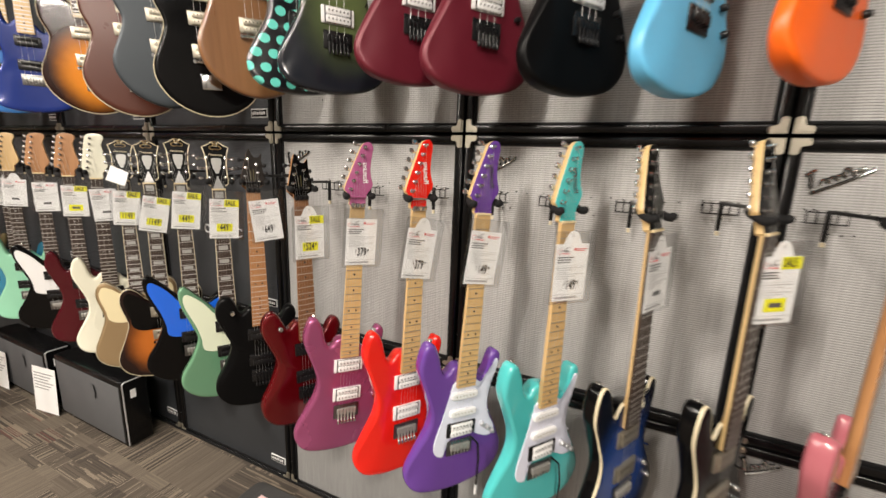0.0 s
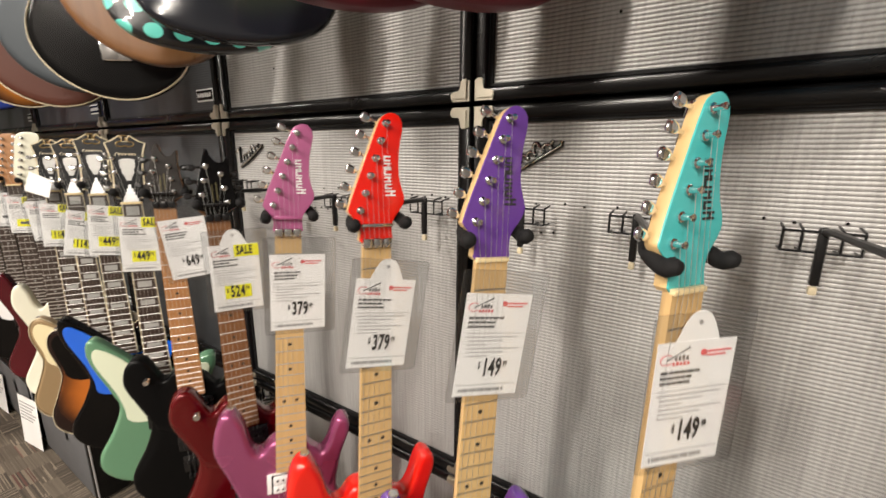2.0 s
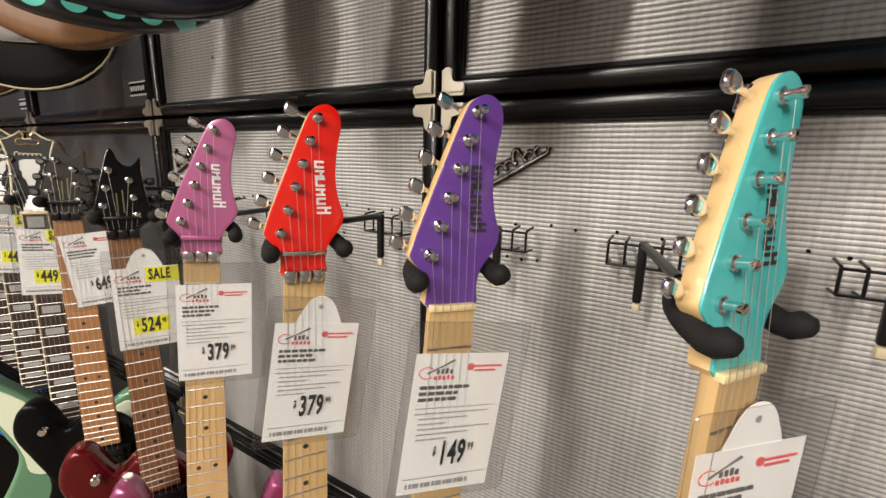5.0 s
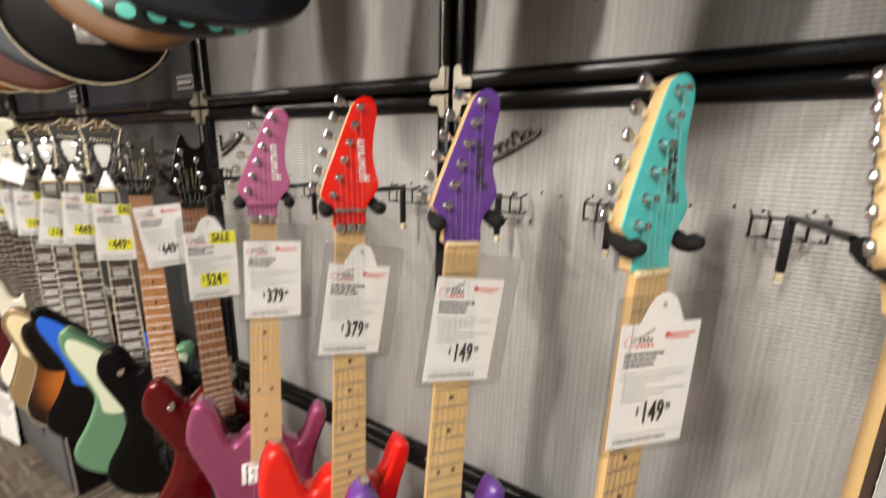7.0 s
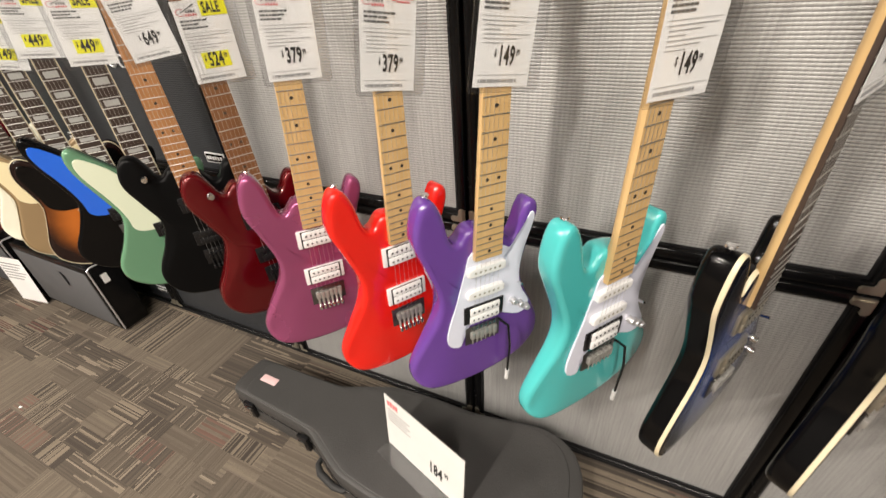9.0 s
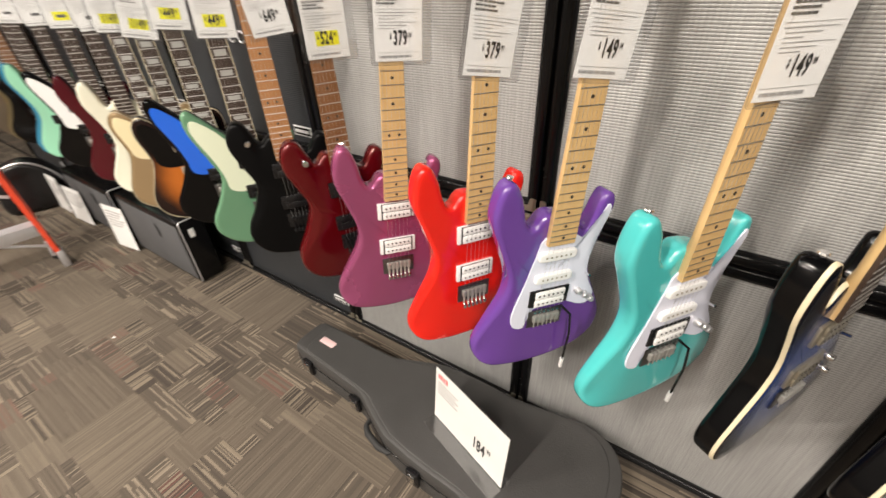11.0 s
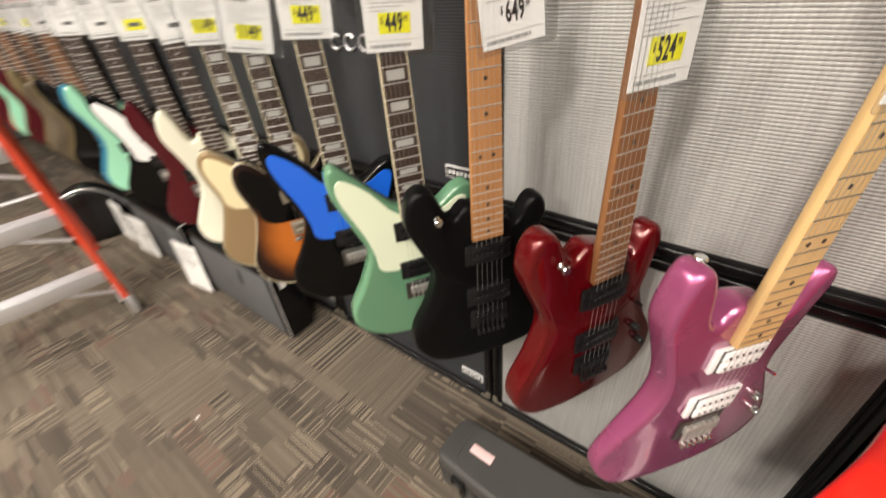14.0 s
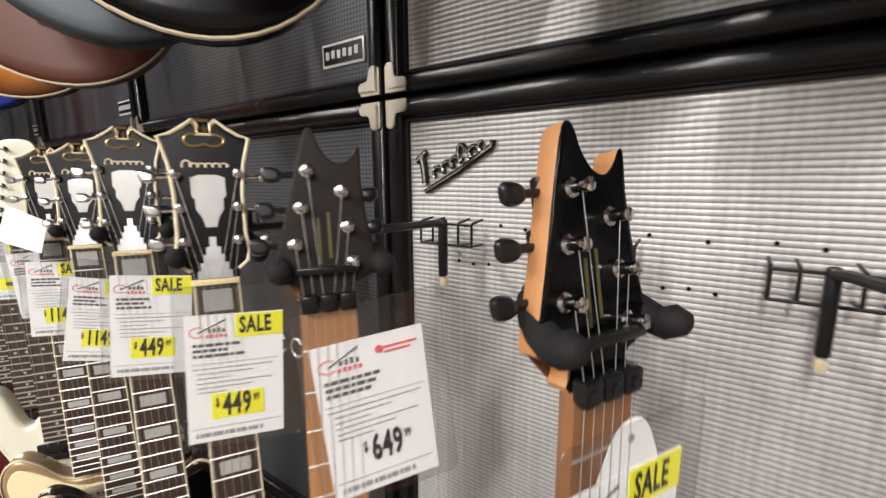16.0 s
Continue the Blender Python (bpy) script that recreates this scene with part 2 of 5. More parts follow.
M = {
    "carpet": carpet_material(),
    "silver_cloth": cloth_material("silver_cloth", (0.165, 0.162, 0.158), (0.54, 0.536, 0.526), 0.0061, 0.22),
    "perforated": perforated_material(),
    "tolex": plain("tolex", (0.0035, 0.0035, 0.0038), 0.24, spec=0.3, grain=0.12, grain_scale=420),
    "matt_black": plain("matt_black", (0.008, 0.008, 0.0085), 0.6, spec=0.2, grain=0.2),
    "foam": plain("foam", (0.009, 0.009, 0.0095), 0.8, spec=0.25, grain=0.6, grain_scale=900),
    "wire": plain("wire", (0.007, 0.007, 0.0075), 0.35, spec=0.3),
    "nickel": plain("nickel", (0.44, 0.405, 0.33), 0.42, 0.85, vary=0.2, scale=40),
    "brass": plain("brass", (0.6, 0.44, 0.2), 0.3, 1.0, vary=0.15, scale=40),
    "chrome": plain("chrome", (0.78, 0.78, 0.78), 0.12, 1.0, vary=0.05),
    "bridge_plate": plain("bridge_plate", (0.2, 0.2, 0.2), 0.35, 1.0, vary=0.35, scale=70),
    "bridge_steel": plain("bridge_steel", (0.4, 0.4, 0.4), 0.36, 1.0, vary=0.35, scale=70),
    "string_wire": plain("string_wire", (0.5, 0.5, 0.48), 0.4, 0.75),
    "string_steel": plain("string_steel", (0.62, 0.61, 0.58), 0.4, 0.75),
    "black_metal": plain("black_metal", (0.009, 0.009, 0.01), 0.28, 0.2, spec=0.5),
    "maple": wood("maple", (0.44, 0.27, 0.1), (0.7, 0.49, 0.24), 0.4, 0.1),
    "maple_pale": wood("maple_pale", (0.5, 0.33, 0.13), (0.72, 0.52, 0.26), 0.4, 0.1),
    "roasted": wood("roasted_maple", (0.24, 0.1, 0.035), (0.5, 0.25, 0.1), 0.45),
    "roasted_dark": wood("roasted_dark", (0.12, 0.05, 0.02), (0.27, 0.125, 0.05), 0.45),
    "rosewood": wood("rosewood", (0.014, 0.009, 0.007), (0.06, 0.036, 0.025), 0.5),
    "walnut_top": wood("walnut_top", (0.11, 0.045, 0.016), (0.3, 0.14, 0.055), 0.3, 0.6, 0.5),
    "ebony": wood("ebony", (0.012, 0.009, 0.008), (0.04, 0.03, 0.026), 0.4),
    "cream": plain("cream", (0.64, 0.56, 0.39), 0.35, vary=0.06),
    "bone": plain("bone", (0.72, 0.58, 0.33), 0.4),
    "white_plastic": plain("white_plastic", (0.8, 0.8, 0.8), 0.3, vary=0.05),
    "pearl_guard": plain("pearl_guard", (0.72, 0.74, 0.86), 0.22, coat=0.4, vary=0.06),
    "pearl": plain("pearl", (0.4, 0.4, 0.385), 0.35, 0.1, 0.15, 0.25, 60),
    "paper": plain("paper", (0.88, 0.88, 0.87), 0.6, vary=0.03),
    # the same white paper, colour darkened where the lamps overlight the sign
    "dimmed_paper": plain("dimmed_paper", (0.68, 0.675, 0.66), 0.6, vary=0.06, scale=20),
    "ink": plain("ink", (0.02, 0.02, 0.02), 0.6),
    "dark_ink": plain("dark_ink", (0.11, 0.11, 0.11), 0.6),
    "olive_ink": plain("olive_ink", (0.1, 0.085, 0.03), 0.45, 0.3),
    "grey_ink": plain("grey_ink", (0.33, 0.33, 0.33), 0.6),
    "red_ink": plain("red_ink", (0.7, 0.13, 0.14), 0.6),
    "yellow": plain("yellow", (0.88, 0.85, 0.02), 0.5),
    "sleeve": clear_plastic("sleeve", 0.08),
    "acrylic": clear_plastic("acrylic", 0.13),
    "dot": plain("dot", (0.03, 0.025, 0.02), 0.5),
    "white_wall": plain("white_wall", (0.13, 0.122, 0.114), 0.8, scale=3, grain=0.2),
    "ceiling": plain("ceiling", (0.08, 0.08, 0.079), 0.9, scale=3),
    "case_shell": plain("case_shell", (0.048, 0.047, 0.046), 0.5, grain=0.8, grain_scale=260, vary=0.2),
    "ladder_red": plain("ladder_red", (0.75, 0.075, 0.03), 0.4, vary=0.15),
    "aluminium": plain("aluminium", (0.72, 0.72, 0.74), 0.38, 0.7, vary=0.12, scale=30),
    "rubber": plain("rubber", (0.02, 0.02, 0.02), 0.7),
    "amp_grey": plain("amp_grey", (0.085, 0.086, 0.09), 0.7, grain=0.6, grain_scale=300),
}
P = {
    "teal": paint("teal_paint", (0.065, 0.46, 0.46)),
    "pink_head": paint("pink_head", (0.4, 0.1, 0.24), 0.1, 0.3),
    "purple": paint("purple_paint", (0.118, 0.043, 0.27)),
    "red": paint("red_paint", (0.72, 0.012, 0.005)),
    "pink": paint("pink_metallic", (0.34, 0.075, 0.185), 0.45, 0.26),
    "wine": plain("wine_paint", (0.11, 0.001, 0.003), 0.22, 0.35, 0.5, 0.1, 9.0),
    "black": plain("black_paint", (0.002, 0.002, 0.0023), 0.16, 0.0, 0.12, 0.1, 9.0, spec=0.2),
    "satin_black": plain("satin_black", (0.0028, 0.0029, 0.0032), 0.34, vary=0.1, spec=0.12),
    "satin_brown": plain("satin_brown", (0.013, 0.0095, 0.0075), 0.5, vary=0.3, spec=0.2),
    "sage": paint("sage_paint", (0.125, 0.28, 0.165), 0.1),
    "blue_guard": paint("blue_paint", (0.01, 0.13, 0.75)),
    "burst_black": burst("tobacco_burst", (0.5, 0.14, 0.02), (0.014, 0.006, 0.005), -0.03, -0.66, 0.04, 0.13),
    "honey_burst": burst("honey_burst", (0.72, 0.24, 0.012), (0.02, 0.005, 0.003), 0.0, -0.67, 0.055, 0.145),
    "gold": paint("gold_paint", (0.36, 0.25, 0.13), 0.3, 0.35),
    "cream_guard": plain("cream_guard", (0.82, 0.72, 0.45), 0.3, vary=0.05),
    "mint_guard": plain("mint_guard", (0.72, 0.78, 0.6), 0.3, vary=0.05),
    "ivory": paint("ivory_paint", (0.74, 0.73, 0.6)),
    "maroon": plain("maroon_paint", (0.065, 0.0015, 0.006), 0.22, 0.1, 0.3, 0.08, 9.0),
    "maroon_satin": plain("maroon_satin", (0.13, 0.01, 0.022), 0.4, 0.2, vary=0.12),
    "seafoam": paint("seafoam_paint", (0.3, 0.66, 0.46)),
    "ocean": paint("ocean_paint", (0.03, 0.2, 0.33)),
    "olive": paint("olive_paint", (0.2, 0.16, 0.08), 0.2),
    "bronze": paint("bronze_paint", (0.16, 0.13, 0.09), 0.2),
    "rose": paint("rose_paint", (0.4, 0.115, 0.14)),
    "navy": burst("navy_burst", (0.014, 0.055, 0.24), (0.004, 0.006, 0.012), 0.0, -0.6, 0.05, 0.17),
    "green_burst": burst("green_burst", (0.1, 0.13, 0.05), (0.012, 0.014, 0.02), 0.02, -0.58, 0.02, 0.16),
    "spots": spotted("spotted_paint", (0.008, 0.009, 0.012), (0.15, 0.72, 0.62)),
    "cyan": plain("cyan_paint", (0.12, 0.45, 0.72), 0.34, 0.0, 0.15, 0.06, 9.0),
    "orange": plain("orange_paint", (0.88, 0.13, 0.006), 0.36, 0.0, 0.1, 0.06, 9.0),
    "graphite": plain("graphite", (0.045, 0.056, 0.066), 0.4, 0.3, vary=0.08),
    "copper": plain("copper_paint", (0.09, 0.024, 0.013), 0.3, 0.1, 0.2, 0.1, 9.0),
    "royal": plain("royal_paint", (0.004, 0.025, 0.2), 0.2, 0.1, 0.4, 0.1, 9.0),
    "sky": paint("sky_paint", (0.03, 0.17, 0.5)),
}


# ---- building helpers ----
def mesh_of(name, bm, material, smooth=40):
    bmesh.ops.recalc_face_normals(bm, faces=bm.faces)
    me = bpy.data.meshes.new(name)
    bm.to_mesh(me)
    bm.free()
    me.materials.append(material)
    if smooth:
        me.polygons.foreach_set("use_smooth", [True] * len(me.polygons))
        me.set_sharp_from_angle(angle=radians(smooth))
    return me


def place(name, me, parent=None, m=None, label=""):
    ob = new(name, me)
    if parent:
        ob.parent = parent
    if m is not None:
        ob.matrix_local = m
    return tagged(ob, label)


def part(name, bm, material, parent, label="", m=None, smooth=40):
    return place(name, mesh_of(name, bm, material, smooth), parent, m, label)


def thing(name, m, label, category, group="", kind=""):
    ob = new(name)
    ob.empty_display_size = 0.05
    ob.matrix_world = m
    return tagged(ob, label, category, group, kind)


def box(bm, x0, x1, y0, y1, z0, z1, bevel=0.0, seg=2):
    r = bmesh.ops.create_cube(bm, size=1)
    vs = r["verts"]
    for v in vs:
        v.co = Vector((x0 if v.co.x < 0 else x1, y0 if v.co.y < 0 else y1, z0 if v.co.z < 0 else z1))
    if bevel:
        es = list({e for v in vs for e in v.link_edges})
        bmesh.ops.bevel(bm, geom=es, offset=bevel, segments=seg, profile=0.5, affect="EDGES")
    return bm


def new_box(*a, **k):
    return box(bmesh.new(), *a, **k)


def tube(bm, pts, r, sides=8, closed=False, cap=True):
    """A round bar swept along points; r may be one radius or one for each point."""
    pts = [Vector(p) for p in pts]
    rs = r if isinstance(r, (list, tuple)) else [r] * len(pts)
    rings, up = [], None
    for i, p in enumerate(pts):
        a = pts[i - 1] if i > 0 or closed else p
        b = pts[(i + 1) % len(pts)] if i < len(pts) - 1 or closed else p
        d = (b - a).normalized()
        if up is None:
            up = Vector((0, 0, 1)) if abs(d.z) < 0.9 else Vector((1, 0, 0))
        s = d.cross(up).normalized()
        up = s.cross(d).normalized()
        rings.append([bm.verts.new(p + rs[i] * (math.cos(t) * s + math.sin(t) * up)) for t in (2 * math.pi * k / sides for k in range(sides))])
    n = len(rings)
    for i in range(n if closed else n - 1):
        a, b = rings[i], rings[(i + 1) % n]
        for k in range(sides):
            bm.faces.new((a[k], a[(k + 1) % sides], b[(k + 1) % sides], b[k]))
    if cap and not closed:
        bm.faces.new(rings[0][::-1])
        bm.faces.new(rings[-1])
    return bm


def lathe(bm, profile, axis="y", sides=14, at=(0, 0, 0)):
    """Turned shape: profile of (radius, distance along the axis)."""
    rings = []
    for r, h in profile:
        ring = []
        for k in range(sides):
            t = 2 * math.pi * k / sides
            c, s = r * math.cos(t), r * math.sin(t)
            co = {"y": (c, h, s), "z": (c, s, h), "x": (h, c, s)}[axis]
            ring.append(bm.verts.new(Vector(co) + Vector(at)))
        rings.append(ring)
    for a, b in zip(rings, rings[1:]):
        for k in range(sides):
            bm.faces.new((a[k], a[(k + 1) % sides], b[(k + 1) % sides], b[k]))
    bm.faces.new(rings[0])
    bm.faces.new(rings[-1])
    return bm


def smooth_outline(pts, per=4, closed=True):
    """A Catmull-Rom curve through a few shape points."""
    out, n = [], len(pts)
    for i in range(n):
        p0, p1, p2, p3 = (Vector(pts[(i + k) % n]) for k in (-1, 0, 1, 2))
        for j in range(per):
            t = j / per
            out.append(0.5 * ((2 * p1) + (p2 - p0) * t + (2 * p0 - 5 * p1 + 4 * p2 - p3) * t * t + (3 * p1 - p0 - 3 * p2 + p3) * t ** 3))
    return out


def slab(bm, outline, y0, y1, r0=0.0, r1=0.0, centre=None, dome=0.0, contour=0.0, steps=4, shell=False):
    """A plate in the x-z plane from y0 (front) to y1, with rounded front and back edges; dome arches the front, contour cuts an arm rest."""
    n = len(outline)
    area = sum(outline[i].x * outline[(i + 1) % n].y - outline[(i + 1) % n].x * outline[i].y for i in range(n))
    sgn = 1 if area > 0 else -1
    nor = []
    for i in range(n):
        d = outline[(i + 1) % n] - outline[i - 1]
        nor.append(Vector((d.y, -d.x)).normalized() * sgn)
    if shell:
        nor = [sum((nor[(i + k) % n] * w for k, w in ((-3, 1), (-2, 2), (-1, 3), (0, 4), (1, 3), (2, 2), (3, 1))), Vector((0, 0))).normalized() for i in range(n)]
    c = Vector(centre) if centre else sum(outline, Vector((0, 0))) / n
    levels = []
    for k in range(steps + 1):
        a = math.pi / 2 * k / steps
        levels.append((r0 * (1 - math.sin(a)), y0 + r0 * (1 - math.cos(a))))
    if r0 == 0:
        levels = [(0, y0)]
    back = []
    for k in range(steps + 1):
        a = math.pi / 2 * k / steps
        back.append((r1 * (1 - math.cos(a)), y1 - r1 * (1 - math.sin(a))))
    if r1 == 0:
        back = [(0, y1)]

    def push(x, z, y, t):
        y -= dome * (1 - t * t)
        if contour and x < -0.03 and z < -0.5:
            u = min(1, max(0, (-x - 0.06) / 0.1)) * min(1, max(0, (-0.52 - z) / 0.08)) * min(1, max(0, (z + 0.80) / 0.06))
            y += contour * u * u * (3 - 2 * u)
        return y

    rings = []
    for t in (0.25, 0.5, 0.75, 0.92):
        ring = []
        for i in range(n):
            o = outline[i] - nor[i] * r0
            e = Vector((max(-0.1, min(0.1, o.x)) * 0.75, -0.585 + (o.y + 0.585) * 0.15)) if shell else c
            ring.append((e + (o - e) * t, y0, t))
        rings.append(ring)
    for ins, y in levels:
        rings.append([(outline[i] - nor[i] * ins, y, 1) for i in range(n)])
    vs = [[bm.verts.new((p.x, push(p.x, p.y, y, t), p.y)) for p, y, t in ring] for ring in rings]
    for ins, y in back:
        vs.append([bm.verts.new((outline[i].x - nor[i].x * ins, y, outline[i].y - nor[i].y * ins)) for i in range(n)])
    for a, b in zip(vs, vs[1:]):
        for k in range(n):
            bm.faces.new((a[k], a[(k + 1) % n], b[(k + 1) % n], b[k]))
    mid = bm.verts.new((c.x, push(c.x, c.y, y0, 0), c.y))
    for k in range(n):
        bm.faces.new((mid, vs[0][k], vs[0][(k + 1) % n]))
    if not shell:
        bm.faces.new(vs[-1])
        return bm
    last = [vs[-1]]
    for t in (0.8, 0.5, 0.0):
        ring = []
        for v in vs[-1]:
            e = Vector((max(-0.1, min(0.1, v.co.x)) * 0.75, y1, -0.585 + (v.co.z + 0.585) * 0.15))
            ring.append(bm.verts.new(e + (v.co - e) * t))
        last.append(ring)
    for a, b in zip(last, last[1:]):
        for k in range(n):
            bm.faces.new((a[k], a[(k + 1) % n], b[(k + 1) % n], b[k]))
    end = bm.verts.new((0, y1, -0.585))
    for k in range(n):
        bm.faces.new((end, last[-1][k], last[-1][(k + 1) % n]))
    return bm


def plate(bm, outline, y0, y1):
    """A thin flat plate of any outline in the x-z plane."""
    a = [bm.verts.new((p[0], y0, p[1])) for p in outline]
    b = [bm.verts.new((p[0], y1, p[1])) for p in outline]
    n = len(a)
    bm.faces.new(a)
    bm.faces.new(b[::-1])
    for k in range(n):
        bm.faces.new((a[k], a[(k + 1) % n], b[(k + 1) % n], b[k]))
    return bm


LETTERS = {}


def letters(text, material, width=0.62, bold=0.02):
    """Flat lettering one metre high, centred, facing -y."""
    key = (text, material.name, width)
    if key not in LETTERS:
        cu = bpy.data.curves.new("lettering", "FONT")
        cu.body, cu.size, cu.align_x, cu.align_y, cu.offset, cu.resolution_u, cu.space_character = text, 1.0, "CENTER", "CENTER", bold, 2, 1.1
        ob = bpy.data.objects.new("lettering", cu)
        scene.collection.objects.link(ob)
        me = bpy.data.meshes.new_from_object(ob.evaluated_get(bpy.context.evaluated_depsgraph_get()))
        bpy.data.objects.remove(ob)
        me.transform(Matrix.Diagonal((width, 1, 1, 1)))
        me.transform(pose(0, 0, 0, 90))
        me.materials.clear()
        me.materials.append(material)
        LETTERS[key] = me
    return LETTERS[key]


SHARED = {}


def shared(key, make, material, smooth=40):
    if key not in SHARED:
        SHARED[key] = mesh_of(key, make(), material, smooth)
    return SHARED[key]


# ---- the room ----
XL, XR, YB, ZC = -7.0, 3.2, -4.5, 3.3
floor = new("floor", mesh_of("floor", new_box(XL, XR, YB, 0.4, -0.1, 0.0), M["carpet"], 0))
tagged(floor, "taupe and brown patchwork striped carpet", "floor", kind="structure")
for nm, dims, mt in (
    ("wall_north", (XL, XR, 0.36, 0.5, 0, ZC), "matt_black"),
    ("wall_upper", (XL, XR, 0.0, 0.36, 2.352, ZC), "matt_black"),
    ("wall_south", (XL, XR, YB - 0.12, YB, 0, ZC), "white_wall"),
    ("wall_west", (XL - 0.12, XL, YB, 0.36, 0, ZC), "white_wall"),
    ("wall_east", (XR, XR + 0.12, YB, 0.36, 0, ZC), "white_wall"),
    ("ceiling", (XL, XR, YB, 0.36, ZC, ZC + 0.1), "ceiling"),
):
    ob = new(nm, mesh_of(nm, new_box(*dims), M[mt], 0))
    tagged(ob, {"wall_north": "black painted wall behind the speaker cabinets", "wall_upper": "black painted wall above the speaker cabinets", "ceiling": "dark grey painted shop ceiling"}.get(nm, "plain dark grey painted shop wall"), nm.split("_")[0], kind="structure")

LAMP_WATTS = 112
# ceiling luminaires
LAMPS = [(-4.1, -2.5), (-2.2, -2.5), (-0.35, -2.5), (1.4, -2.5), (-3.6, -3.8), (-0.6, -3.8), (2.0, -3.8)]
for i, (lx, ly) in enumerate(LAMPS):
    t = thing("ceiling_light", pose(lx, ly, ZC), "long white ceiling light fixture", "ceiling light", "ceiling lights")
    bm = bmesh.new()
    box(bm, -0.12, 0.12, -0.62, 0.62, -0.075, -0.002, 0.01)
    part("housing", bm, M["white_plastic"], t)
    ob = area_lamp("lamp", (lx, ly, ZC - 0.09), (lx, ly + (0.25 if ly > -3 else 0), 0), 0.1, 0.9, LAMP_WATTS)


# ---- speaker cabinets that make up the wall ----
CW, CH = 0.795, 0.782
EDGE = 0.028


def corner_mesh():
    """Cast L-shaped protector with rounded arm ends, wrapping round the cabinet's edge."""
    bm = bmesh.new()
    i, a, w, d = 0.005, 0.038, 0.0175, 0.0035
    pts = [(i, i), (a - 0.002, i), (a, i + 0.002), (a, w - 0.004), (a - 0.004, w), (w + 0.005, w), (w + 0.0015, w + 0.0015), (w, w + 0.005), (w, a - 0.004), (w - 0.004, a), (i + 0.002, a), (i, a - 0.002)]
    plate(bm, pts, -d, 0.0)
    low = [(0.001, 0.001), (a - 0.003, 0.001), (a - 0.001, i + 0.001), (i + 0.001, i + 0.001), (i + 0.001, a - 0.001), (0.001, a - 0.003)]
    plate(bm, low, -0.0005, 0.02)
    bmesh.ops.bevel(bm, geom=[e for e in bm.edges if all(abs(v.co.y + d) < 1e-5 for v in e.verts)], offset=0.0012, segments=2, affect="EDGES")
    return bm


def logo_parts(parent, x, z, w):
    """A slanted chrome script badge, drawn as plain loops over a tail."""
    m = pose(x, 0.006, z, 0, -24, 0)
    run = [(0.0, 0.0), (0.5 * w, 0.003), (1.0 * w, 0.010), (1.04 * w, 0.016)]
    bar, stem = [(0.03 * w, 0.042), (0.2 * w, 0.047)], [(0.12 * w, 0.044), (0.09 * w, 0.028), (0.04 * w, 0.010)]
    pts = []
    for k in range(61):
        u = k / 60
        q = u * 2 * math.pi * 5.5
        tall = 1.9 if 0.5 < u < 0.66 else 1.0
        pts.append(((0.2 + 0.72 * u - 0.035 * math.sin(q)) * w, 0.011 + 0.0105 * tall * (0.5 - 0.5 * math.cos(q))))
    b = None
    for r, y, mt, nm, words in ((0.0034, 0.002, M["tolex"], "badge", "black script-shaped badge"), (0.0017, -0.0008, M["chrome"], "script", "chrome script strokes")):
        bm = bmesh.new()
        for path, k in ((run, 1.1), (bar, 1.3), (stem, 1.5), (pts, 1.0)):
            tube(bm, [(x, y, z) for x, z in path], r * k, 6)
        if b is None:
            b = part(nm, bm, mt, parent, words, m)
        else:
            part(nm, bm, mt, b, words)


